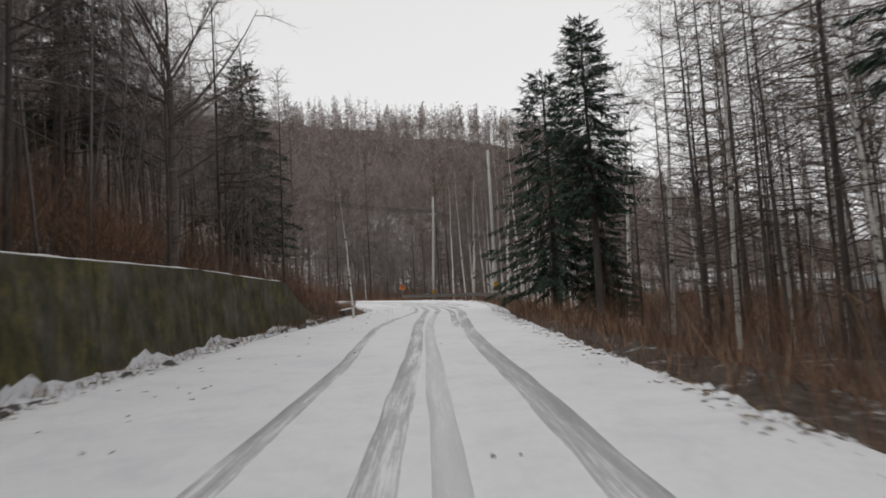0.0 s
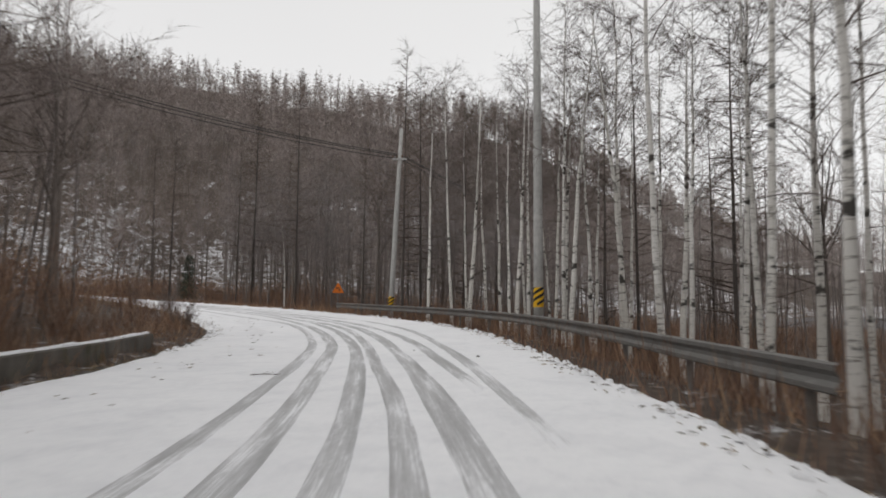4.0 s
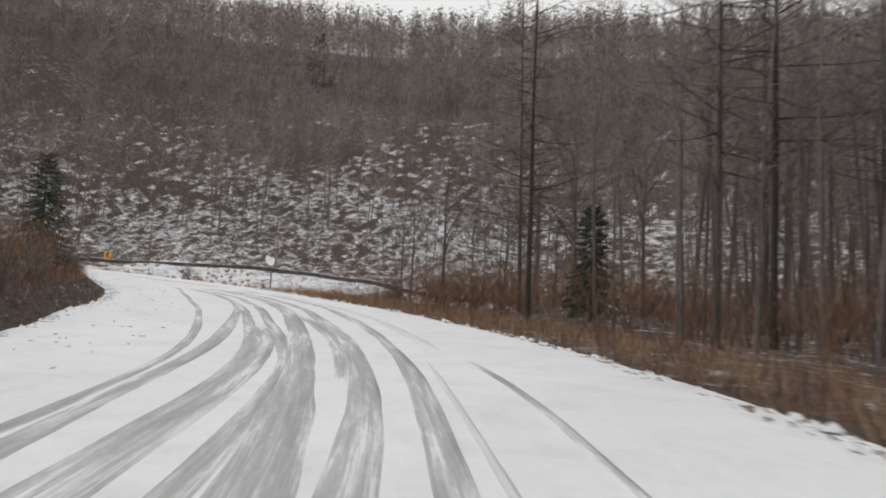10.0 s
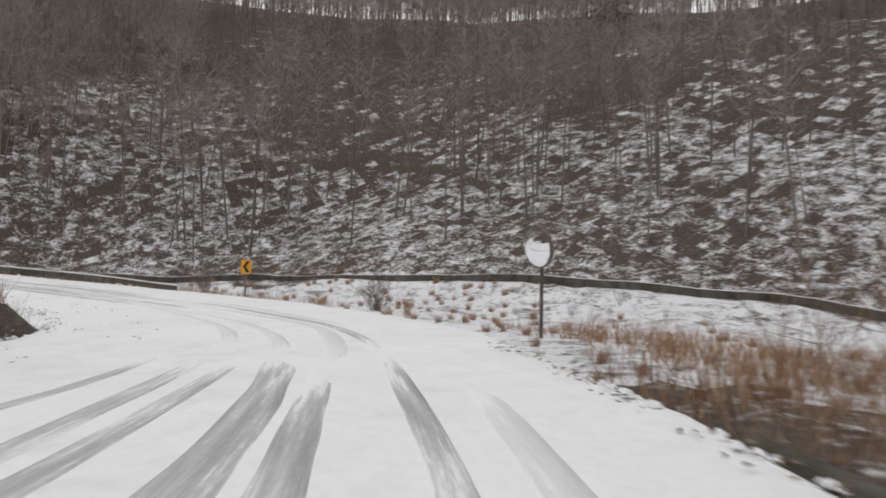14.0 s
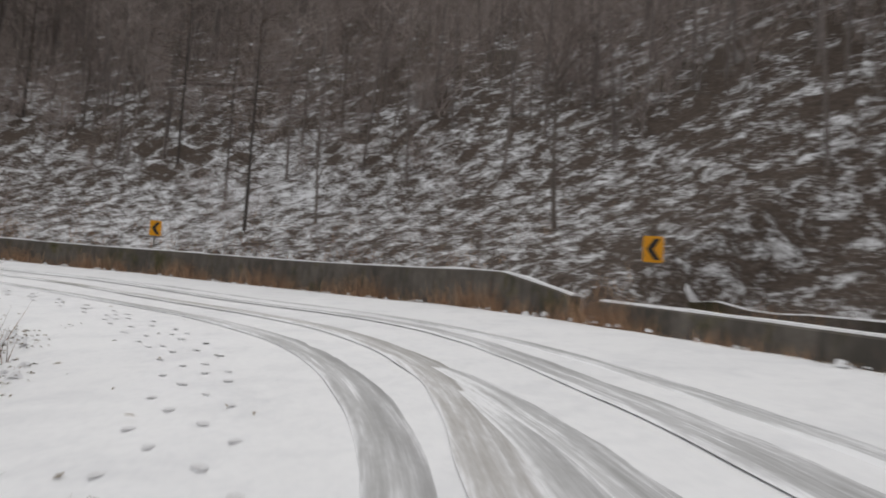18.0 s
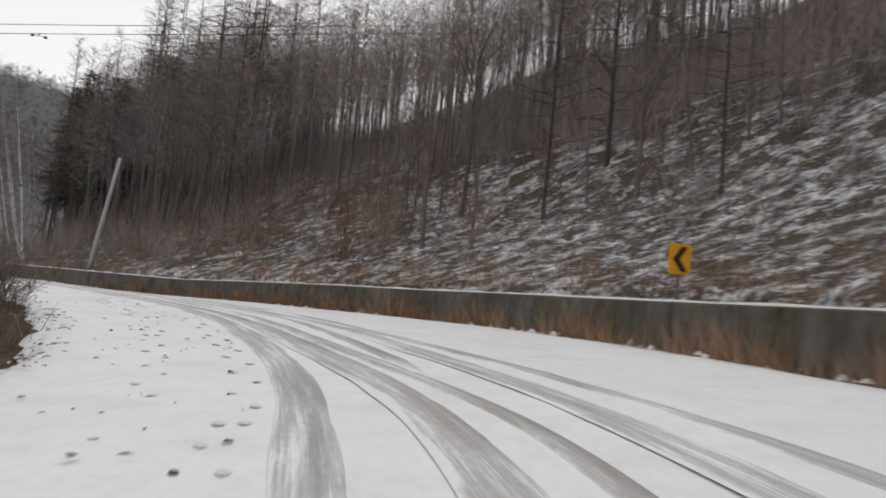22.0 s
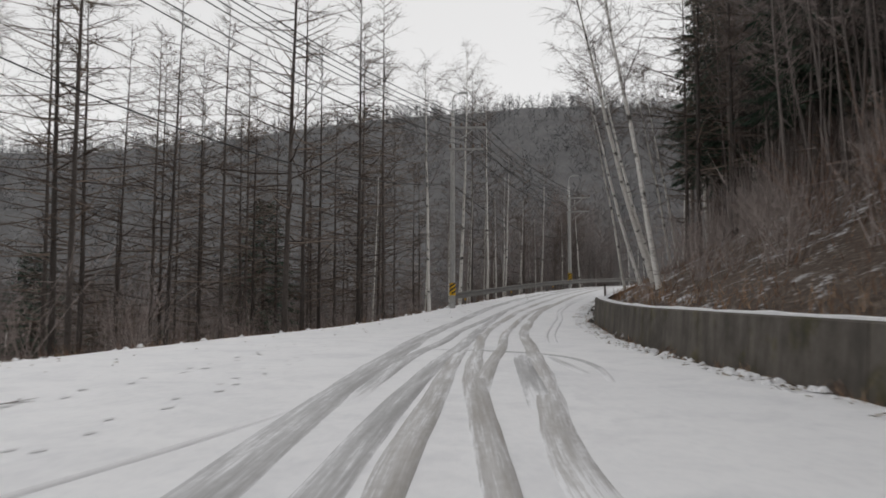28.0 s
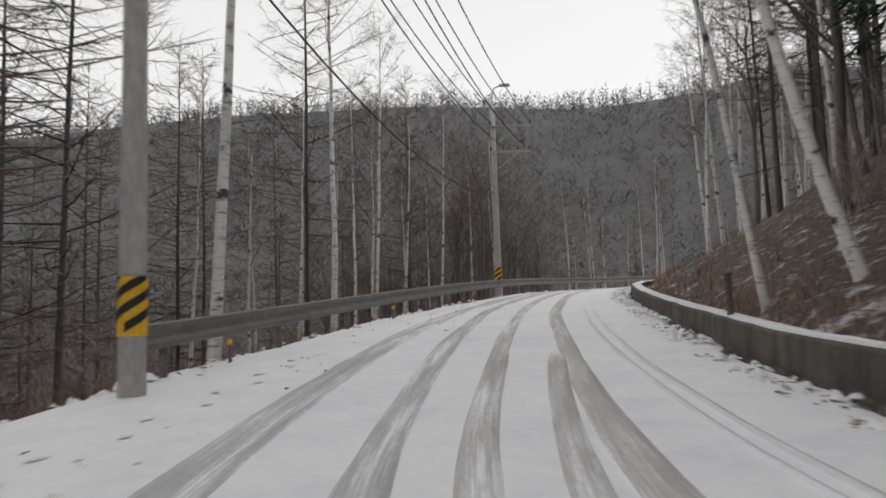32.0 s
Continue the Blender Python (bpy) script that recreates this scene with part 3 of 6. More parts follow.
# ---- snow-covered road ----
def road_sheet():
    sections = [-1.15, -0.55, -0.25, 0, 0.12, 0.3, 0.5, 0.7, 0.88, 1.0, 1.25, 1.55, 2.15]
    rows = []
    for k in range(len(station)):
        s = station[k]
        wob_l = 0.22 * noise.noise((s * 0.35, 1.7, 0)) + 0.16 * noise.noise((s * 1.3, 4.2, 0))
        wob_r = 0.22 * noise.noise((s * 0.35, 7.7, 0)) + 0.16 * noise.noise((s * 1.3, 9.2, 0))
        lo, hi = -(rleft_w[k] + wob_l), rright_w[k] + wob_r
        lats = [(lo - 0.55, -0.35), (lo - 0.22, -0.10), (lo, -0.02)] + [(lo + (hi - lo) * u, 0.0) for u in (0.06, 0.15, 0.3, 0.45, 0.6, 0.75, 0.88, 0.95)] + [(hi, -0.02), (hi + 0.22, -0.10), (hi + 0.55, -0.35)]
        for lat, dz in lats:
            p = rc[k] + lat * rright[k]
            lump = 0.02 * noise.noise((p[0] * 0.8, p[1] * 0.8, 3)) if abs(dz) < 0.05 else 0.05 * noise.noise((p[0] * 2, p[1] * 2, 5))
            rows.append((p[0], p[1], rz[k] + lat * rbank[k] + dz + 0.4 * lump))
    w = 14
    q = (np.arange(len(station) - 1)[:, None] * w + np.arange(w - 1)[None]).ravel()
    return np.array(rows), np.stack([q, q + 1, q + w + 1, q + w], 1)


road_v, road_f = road_sheet()
road = new("road", array_mesh("road", road_v, road_f, MAT["snow"], True))
tagged(road, "winding mountain road under a thin layer of packed snow", "road", kind="structure")


def surface_at(k, lat):
    p = rc[k] + lat * rright[k]
    lump = 0.02 * noise.noise((p[0] * 0.8, p[1] * 0.8, 3))
    return p[0], p[1], rz[k] + lat * rbank[k] + 0.4 * lump


def along_road(rows, step=0.5):
    """Even points (x, y, z, mark) along a line given by marks and distances to the right of the road's line."""
    given = np.array(rows, dtype=float)
    fine = np.concatenate([np.linspace(given[i], given[i + 1], max(2, int(40 * abs(given[i + 1] - given[i]).max()))) for i in range(len(given) - 1)])
    x, y, z = np.interp(fine[:, 0], rmark, rx), np.interp(fine[:, 0], rmark, ry), np.interp(fine[:, 0], rmark, rz)
    px, py = np.interp(fine[:, 0], rmark, rright[:, 0]), np.interp(fine[:, 0], rmark, rright[:, 1])
    p = np.stack([x + fine[:, 1] * px, y + fine[:, 1] * py, z + fine[:, 1] * np.interp(fine[:, 0], rmark, rbank)], 1)
    run = np.concatenate([[0], np.cumsum(np.linalg.norm(np.diff(p[:, :2], axis=0), axis=1))])
    at = np.arange(0, run[-1], step)
    p = np.stack([np.interp(at, run, p[:, q]) for q in range(3)], 1)
    for _ in range(14):
        p[1:-1] = 0.25 * p[:-2] + 0.5 * p[1:-1] + 0.25 * p[2:]
    return p, at


track_count = 0


def tyre_track(kind, width, rows):
    """A tyre track as a shallow ribbon on the road snow, ragged in width, that fades out at its ends."""
    global track_count
    track_count += 1
    seed = track_count
    p, at = along_road(rows)
    t = np.gradient(p[:, :2], axis=0)
    t /= np.linalg.norm(t, axis=1)[:, None]
    verts, uvs, fades = [], [], []
    for i in range(len(p)):
        wd = 1.2 * width * (1 + 0.28 * noise.noise((at[i] * 0.13, seed, 5)) + 0.16 * noise.noise((at[i] * 0.6, seed, 8)))
        shift = 0.05 * noise.noise((at[i] * 0.15, seed, 0))
        gone = min(at[i], at[-1] - at[i]) / 4.5
        for u in (-0.5, -0.42, 0.42, 0.5):
            o = shift + u * wd
            x, y = p[i, 0] + o * t[i, 1], p[i, 1] - o * t[i, 0]
            lump = 0.008 * noise.noise((x * 0.8, y * 0.8, 3))
            verts.append((x, y, p[i, 2] + lump + (min(0.010 + 0.0007 * (seed % 14), 0.036 * gone - 0.02) if abs(u) < 0.45 else -0.02)))
            uvs.append((u * wd + 0.5, at[i] + 37 * seed))
            fades.append((1 - min(gone, 1.0), abs(u) * 2))
    q = (np.arange(len(p) - 1)[:, None] * 4 + np.arange(3)[None]).ravel()
    quads = np.stack([q, q + 4, q + 5, q + 1], 1)
    me = array_mesh("tyre_track", verts, quads, MAT[kind], True)
    layer = me.uv_layers.new(name="UVMap")
    layer.data.foreach_set("uv", np.array(uvs, dtype=np.float32)[quads.ravel()].ravel())
    other = me.uv_layers.new(name="Fade")
    other.data.foreach_set("uv", np.array(fades, dtype=np.float32)[quads.ravel()].ravel())
    label = {"track": "grey tyre track pressed through the road snow", "brown_track": "brownish wet tyre track pressed through the road snow", "faint_track": "faint tyre track in the road snow", "smear": "wide faint smear swept through the road snow"}[kind]
    return tagged(new("tyre_track", me), label, "tyre track", "tyre tracks on the road", "structure")


# wheel ruts of the lower leg
tyre_track("track", 0.22, [(-8, -1.45), (0.8, -1.55), (1.6, -1.42), (2.6, -1.87), (3.3, -2.05), (4.5, -2.2), (5.6, -2.27), (6.1, -2.35), (6.6, -2.58), (7.2, -2.72), (7.7, -2.66), (8.0, -2.85), (8.5, -3.3), (9.0, -3.42), (9.5, -3.32)])
tyre_track("track", 0.17, [(8.2, -3.0), (9.0, -3.4), (9.9, -3.22), (10.7, -3.28), (11.3, -3.5), (11.8, -3.86), (12.4, -4.2), (13.4, -4.3), (14.4, -3.8), (15.0, -3.1), (15.7, -2.8)])
tyre_track("track", 0.27, [(9.7, -2.05), (10.05, -2.29), (10.25, -2.58), (10.57, -2.94), (11.0, -3.12), (11.6, -3.19), (12.1, -3.34), (12.6, -3.15), (13.2, -2.75), (13.6, -2.53), (14.1, -2.4), (14.9, -2.36), (15.6, -2.1)])
tyre_track("track", 0.29, [(-8, -0.4), (0.8, -0.4), (1.8, -0.28), (2.5, -0.45), (3.2, -0.79), (4.2, -1.45), (5.55, -1.75), (6.17, -1.84), (6.5, -2.05), (7.07, -2.17), (7.7, -2.2), (8.05, -2.13), (8.5, -1.95), (9.1, -1.83), (9.6, -1.95), (10.2, -2.05), (10.5, -2.24), (11.1, -2.25), (11.55, -2.48), (11.8, -2.69), (12.1, -2.85), (12.6, -2.87), (13.1, -2.75), (13.6, -2.55)])
tyre_track("track", 0.3, [(9.4, -1.75), (10.2, -1.86), (10.6, -2.02), (11.1, -2.05), (11.6, -2.28), (12.0, -2.55), (12.4, -2.7)])
tyre_track("faint_track", 0.24, [(-8, 0.12), (1.7, 0.08), (2.6, -0.1), (4.0, -0.7), (4.8, -0.95)])
tyre_track("track", 0.26, [(3.4, -0.45), (4.0, -0.7), (5.55, -1.08), (6.05, -1.25), (6.5, -1.5), (7.1, -1.57), (8.1, -1.58), (8.5, -1.4), (8.8, -1.28), (9.3, -1.15), (9.9, -1.25), (10.35, -1.37), (11.2, -1.6), (11.55, -1.98), (12.0, -2.25), (12.4, -2.38), (13.06, -2.16), (13.5, -2.0), (13.9, -1.82), (14.8, -1.85), (15.5, -1.6)])
tyre_track("track", 0.24, [(2.2, 0.85), (2.8, 0.72), (3.3, 0.48), (4.5, -0.2), (5.55, -0.74), (6.0, -0.89), (6.4, -1.05), (7.0, -1.08), (7.6, -1.13), (7.9, -1.3), (8.3, -1.52), (8.7, -1.4)])
tyre_track("track", 0.22, [(7.8, -0.6), (8.2, -0.7), (8.5, -0.83), (8.8, -1.05), (9.3, -1.15), (9.8, -1.2)])
tyre_track("track", 0.32, [(-8, 1.1), (0.75, 1.12), (1.2, 1.17), (1.7, 1.1), (2.5, 1.06), (2.9, 1.06), (3.46, 0.81), (5.0, 0.08), (5.55, -0.1), (6.04, -0.31), (6.6, -0.52), (7.4, -0.56), (8.1, -0.6), (8.5, -0.38), (9.3, -0.32), (10.0, -0.28), (10.8, -0.46), (11.5, -0.69), (12.1, -0.88), (12.6, -0.85), (13.04, -0.52), (13.6, -0.39), (14.0, -0.26), (14.8, -0.4), (15.4, -0.3)])
tyre_track("track", 0.44, [(9.3, -0.38), (9.98, -0.58), (10.2, -0.73), (10.44, -0.92), (10.8, -1.19), (11.46, -1.6), (11.8, -1.74), (12.1, -1.72), (12.6, -1.55), (13.05, -1.26), (13.6, -1.05), (13.95, -0.88), (14.8, -0.9), (15.6, -1.05)])
tyre_track("track", 0.26, [(10.7, -0.7), (11.2, -0.85), (11.53, -0.95), (12.0, -1.12), (12.5, -1.35), (12.9, -1.3)])
tyre_track("track", 0.25, [(4.8, 0.8), (5.55, 0.56), (6.0, 0.41), (6.5, 0.24), (7.0, 0.04), (7.4, -0.01), (8.2, 0.06), (8.5, 0.2), (8.8, 0.28), (9.7, 0.36), (10.1, 0.35), (10.8, 0.19), (11.5, 0.02), (12.1, 0.05), (12.6, 0.17), (13.04, 0.48), (13.3, 0.57), (14.0, 0.76), (14.3, 0.78), (14.9, 0.62), (15.6, 0.6)])
tyre_track("track", 0.22, [(4.4, 1.05), (5.55, 1.01), (6.0, 0.99), (6.5, 0.98), (7.0, 1.04), (7.7, 1.08), (8.1, 1.0), (8.5, 0.75), (8.65, 0.62), (8.8, 0.46), (9.1, 0.32)])
tyre_track("track", 0.1, [(8.1, 0.9), (8.5, 1.09), (8.7, 1.17), (9.0, 1.27), (9.5, 1.38), (10.0, 1.42), (10.5, 1.39), (11.0, 1.3), (11.6, 0.95)])
tyre_track("faint_track", 0.3, [(11.2, 0.75), (12.1, 0.8), (12.7, 0.97), (14.0, 1.3), (15.2, 1.5)])
tyre_track("faint_track", 0.07, [(9.0, 0.72), (10.0, 0.75), (11.0, 0.45), (11.6, 0.42)])
# drifted ruts where the bend begins
tyre_track("smear", 0.3, [(15.3, -2.2), (16.0, -1.9), (16.6, -1.55), (16.9, -1.05), (17.5, -0.55)])
tyre_track("smear", 0.26, [(15.2, -1.0), (16.0, -1.05), (16.6, -0.95), (17.0, -0.6), (17.6, -0.4)])
tyre_track("smear", 0.4, [(15.0, -0.4), (15.8, 0.1), (16.5, 0.42), (16.9, 0.5), (17.4, 0.3)])
tyre_track("track", 0.26, [(15.2, 0.6), (15.8, 0.65), (16.3, 0.82), (16.6, 1.0), (17.0, 1.47), (17.3, 1.72), (17.6, 1.8)])
tyre_track("faint_track", 0.34, [(15.8, 0.9), (16.5, 1.3), (16.86, 1.85), (17.2, 2.1), (17.6, 2.3)])
# wheel ruts of the hairpin and the upper leg
tyre_track("track", 0.44, [(16.9, -0.75), (17.66, -0.47), (17.85, -0.2), (18.1, 0.02), (18.6, 0.5), (19.1, 0.7), (19.5, 0.78), (20.1, 0.5), (20.6, 0.18), (21.1, 0.09), (21.5, 0.06), (21.9, -0.06), (22.3, -0.13), (22.7, -0.11), (23.2, -0.05), (23.7, -0.1), (24.2, 0.0), (24.6, 0.16), (25.24, 0.13), (25.5, 0.03), (25.8, -0.1), (26.3, -0.38), (26.7, -0.4), (26.9, -0.54), (27.4, -0.76), (27.9, -1.03), (29.3, -1.47), (30.4, -1.43), (31.15, -1.5), (31.7, -1.56), (32.5, -2.0), (32.9, -2.25), (33.3, -2.35), (34.1, -2.5), (36, -1.6), (42, -1.5)])
tyre_track("brown_track", 0.55, [(16.6, 0.35), (17.2, 0.2), (17.63, 0.2), (17.8, 0.4), (18.06, 0.72), (18.35, 0.97), (18.8, 1.4), (19.05, 1.82), (19.3, 1.9), (19.6, 2.08), (20.1, 1.85), (20.6, 1.55), (20.9, 1.7), (21.25, 1.85), (21.7, 1.6), (22.1, 1.07), (22.4, 0.97), (22.9, 1.05), (23.3, 0.8), (23.7, 0.53), (24.1, 0.52), (24.5, 0.62), (25.24, 0.61), (25.5, 0.55), (25.9, 0.49), (26.5, 0.44), (26.72, 0.5), (26.9, 0.39), (27.17, 0.12), (27.45, -0.18), (28.0, -0.42)])
tyre_track("track", 0.3, [(25.4, 0.1), (25.9, -0.08), (26.3, -0.18), (26.7, -0.16), (26.93, -0.27), (27.4, -0.39), (28.1, -0.53), (29.3, -0.54), (29.7, -0.45), (29.9, -0.35), (30.3, -0.13), (31.0, -0.06), (31.5, -0.17), (32.1, -0.5), (32.6, -0.92), (33.0, -1.1), (33.6, -1.3), (34.6, -1.45), (36, -1.0), (42, -0.8)])
tyre_track("track", 0.44, [(17.2, 0.45), (17.6, 0.6), (17.8, 0.74), (17.95, 0.9), (18.3, 1.29), (18.8, 1.7), (19.2, 1.95)])
tyre_track("brown_track", 0.26, [(21.4, 1.9), (22.13, 1.56), (22.43, 1.64), (22.85, 1.75), (23.3, 1.25), (23.73, 0.92), (24.1, 0.97), (24.6, 1.18), (25.25, 1.13), (25.5, 1.2), (25.9, 1.4), (26.4, 1.32), (26.72, 1.4), (26.92, 1.3), (27.2, 1.12), (27.48, 0.88), (28.0, 0.28), (28.6, -0.14), (29.3, -0.16), (29.87, -0.14), (30.3, -0.05), (30.7, -0.05)])
tyre_track("track", 0.39, [(17.3, 0.95), (17.67, 1.21), (17.9, 1.45), (18.16, 1.66), (18.5, 1.8), (19.0, 1.95), (19.4, 2.0)])
tyre_track("track", 0.60, [(17.2, 1.6), (17.59, 1.8), (17.75, 2.03), (18.03, 2.47), (18.4, 2.85), (19.0, 3.08), (19.2, 3.35), (19.5, 3.65), (19.8, 3.7), (20.1, 3.4), (20.52, 3.0), (20.7, 3.15), (21.05, 3.42), (21.4, 3.4), (21.8, 2.9), (22.08, 2.6), (22.3, 2.67), (22.9, 2.6), (23.3, 2.4), (23.68, 2.17), (23.94, 2.3), (24.2, 2.34), (24.5, 2.22), (25.24, 2.34), (25.56, 2.5), (25.94, 2.48), (26.4, 2.2), (26.85, 1.55), (27.2, 1.4)])
tyre_track("track", 0.29, [(17.3, 2.1), (17.59, 2.29), (17.93, 2.77), (18.27, 3.35), (18.8, 3.7), (19.6, 4.2), (20.1, 4.05), (20.54, 3.72), (20.8, 3.95), (21.2, 4.0), (21.7, 3.5), (22.07, 3.15), (22.35, 3.42), (22.9, 3.22), (23.4, 2.9), (23.66, 2.68), (24.0, 2.58), (24.4, 2.68), (25.24, 2.84), (26.0, 2.88), (26.5, 3.15), (26.75, 3.08), (26.9, 2.94), (27.12, 2.64), (27.55, 2.26), (28.04, 1.69), (28.75, 1.12)])
tyre_track("brown_track", 0.3, [(28.2, 1.5), (28.75, 1.14), (29.2, 1.25), (29.67, 1.38), (29.9, 1.43), (30.25, 1.52), (31.1, 1.38), (31.5, 1.35), (32.1, 1.17), (32.6, 0.78), (32.9, 0.75), (33.5, 0.74), (34.4, 0.55), (36, 0.6), (42, 0.5)])
tyre_track("brown_track", 0.27, [(22.9, 1.55), (23.3, 1.5), (23.68, 1.45), (23.94, 1.52), (24.3, 1.8), (24.66, 1.92), (25.24, 1.8), (25.5, 1.78), (25.9, 1.9), (26.4, 1.8), (26.88, 1.42), (27.26, 1.39), (27.73, 1.18), (28.2, 0.83), (29.4, 0.27), (29.9, 0.24), (30.3, 0.28), (31.15, 0.15), (31.5, 0.18), (32.1, 0.04), (32.6, -0.23), (33.0, -0.27), (33.6, -0.35), (34.6, -0.4), (36, -0.2), (42, -0.1)])
tyre_track("brown_track", 0.23, [(28.9, 0.3), (29.3, 0.4), (29.65, 0.5), (29.9, 0.62), (30.3, 0.84), (31.0, 0.85), (31.5, 0.87), (31.9, 0.74), (32.5, 0.42), (33.0, 0.46), (33.8, 0.6)])
tyre_track("track", 0.3, [(28.7, 1.15), (29.3, 1.12), (29.65, 1.1), (29.9, 1.14), (30.4, 1.42)])
tyre_track("track", 0.12, [(29.1, 2.0), (29.4, 2.28), (29.64, 2.38), (29.81, 2.44), (29.98, 2.15), (30.1, 1.64), (30.14, 0.75), (30.16, -0.3), (30.2, -1.56), (30.25, -3.0), (30.24, -4.0)])
tyre_track("faint_track", 0.12, [(30.4, -4.4), (30.44, -3.76), (30.54, -2.46), (30.72, -1.76), (31.17, -1.3), (31.8, -1.3)])
tyre_track("track", 0.18, [(29.2, 2.2), (29.5, 2.05), (29.68, 1.94), (29.9, 1.68), (30.3, 1.5)])
tyre_track("track", 0.25, [(28.8, -1.1), (29.63, -1.11), (29.9, -1.07), (30.2, -0.87), (30.6, -0.65), (31.16, -0.74), (31.42, -0.66), (31.8, -0.64), (32.6, -0.95), (33.2, -1.15)])
for shift in (0.0, 0.22):
    tyre_track("faint_track", 0.07, [(30.2, 1.95 + shift), (31.15, 2.15 + shift), (31.4, 2.25 + shift), (32.05, 2.2 + shift), (32.6, 1.62 + shift), (33.3, 1.4 + shift), (35, 1.3 + shift)])
tyre_track("faint_track", 0.24, [(26.1, -0.7), (26.69, -1.02), (26.87, -1.16), (27.19, -1.5), (27.6, -2.04), (28.2, -2.9), (28.6, -3.6)])
tyre_track("faint_track", 0.1, [(28.1, -3.9), (28.19, -3.45), (28.54, -2.51), (28.93, -1.65), (29.4, -1.4)])
tyre_track("faint_track", 0.1, [(28.5, -2.6), (28.38, -2.2), (28.05, -1.33), (27.83, -0.5), (27.6, -0.1)])
tyre_track("faint_track", 0.14, [(27.5, -1.75), (27.42, -1.4), (27.36, -1.1), (27.3, -0.8)])


# ---- walls along the road ----
def road_wall(name, lo, hi, right, out, height, thick, mat, label, seed, capped=True):
    """A cast wall that follows the road's edge between two marks, in bays with a joint between them, with snow lying on top."""
    ks = np.where((rmark >= lo) & (rmark <= hi))[0]
    w = new(name)
    tagged(w, label, "wall", kind="structure")
    sgn = 1 if right else -1
    bay, i = 8, 0
    while i < len(ks) - 1:
        seg = ks[i:i + bay + 1]
        body, snow = Shape(), Shape()
        rows_b, rows_s = [], []
        for j, k in enumerate(seg):
            edge = (rright_w[k] if right else rleft_w[k]) + out
            hgt = height(rmark[k]) + 0.02 * noise.noise((station[k] * 0.2, seed, 0))
            lean = 0.06 * hgt
            d = tangent[k] * (0.012 if j == 0 else -0.012 if j == len(seg) - 1 else 0)
            def spot(lat, z):
                p = rc[k] + sgn * lat * rright[k] + d
                return (p[0], p[1], rz[k] + sgn * edge * rbank[k] + z)
            rows_b.append([spot(edge - lean * 0.2, -0.5), spot(edge - lean * 0.2, 0.0), spot(edge + lean, hgt - 0.03), spot(edge + lean + 0.03, hgt), spot(edge + lean + thick, hgt), spot(edge + lean + thick, -0.5)])
            puff = 0.035 + 0.04 * noise.noise((station[k] * 0.9, seed, 2))
            back = 0.05 + 0.13 * abs(noise.noise((station[k] * 0.6, seed, 9)))
            rows_s.append([spot(edge + lean + back, hgt - 0.02), spot(edge + lean + back + 0.03, hgt + puff), spot(edge + lean + thick * 0.6, hgt + puff * 1.4), spot(edge + lean + thick + 0.1, hgt + 0.01)])
        for shape, rows in ((body, rows_b), (snow, rows_s)):
            c = len(rows[0])
            faces = [(r * c + q, r * c + q + 1, (r + 1) * c + q + 1, (r + 1) * c + q) for r in range(len(rows) - 1) for q in range(c - 1)]
            if not right:
                faces = [tuple(reversed(q)) for q in faces]
            ends = [tuple(range(c)), tuple(reversed(range((len(rows) - 1) * c, len(rows) * c)))]
            shape.add([p for r in rows for p in r], faces + ends)
        wall_bay = part("wall_bay", body, mat, w)
        if capped:
            part("snow_cap", snow, MAT["cap"], wall_bay, "thin snow on the wall top")
        i += bay
    return w


def upper_height(m):
    return float(np.interp(m, [19.6, 19.95, 24, 27, 28.5, 30, 32.1, 32.25, 33.2, 34.5, 40], [0.42, 0.95, 0.86, 0.88, 0.92, 0.93, 0.9, 0.5, 0.38, 0.3, 0.3]))


road_wall("kerb_wall_upper", 17.9, 19.6, True, 0.3, lambda m: float(np.interp(m, [17.9, 18.4, 19.6], [0.16, 0.3, 0.42])), 0.3, MAT["wall"], "low dark concrete kerb at the outside of the bend", 6)
road_wall("retaining_wall_upper", 19.6, 40, True, 0.3, upper_height, 0.32, MAT["wall"], "low stained concrete retaining wall with snow on top", 1)
road_wall("kerb_right", 12.6, 14.7, True, 0.12, lambda m: float(np.interp(m, [12.6, 13.3, 14.0], [-0.2, -0.07, 0.02])), 0.15, MAT["wall"], "low brown concrete kerb beside dry grass", 7, False)
road_wall("retaining_wall_lower", -7, 4.2, False, 1.05, lambda m: float(np.interp(m, [-8, 0, 2.2, 3.15, 3.3, 3.7, 4.2], [2.2, 2.15, 2.1, 1.85, 1.2, 0.55, 0.2])), 0.35, MAT["mossy"], "tall mossy concrete retaining wall topped with snow", 3)
road_wall("kerb_wall_bend", 5.0, 6.4, False, 0.9, lambda m: 0.35, 0.3, MAT["wall"], "low concrete kerb wall among dry grass", 5)


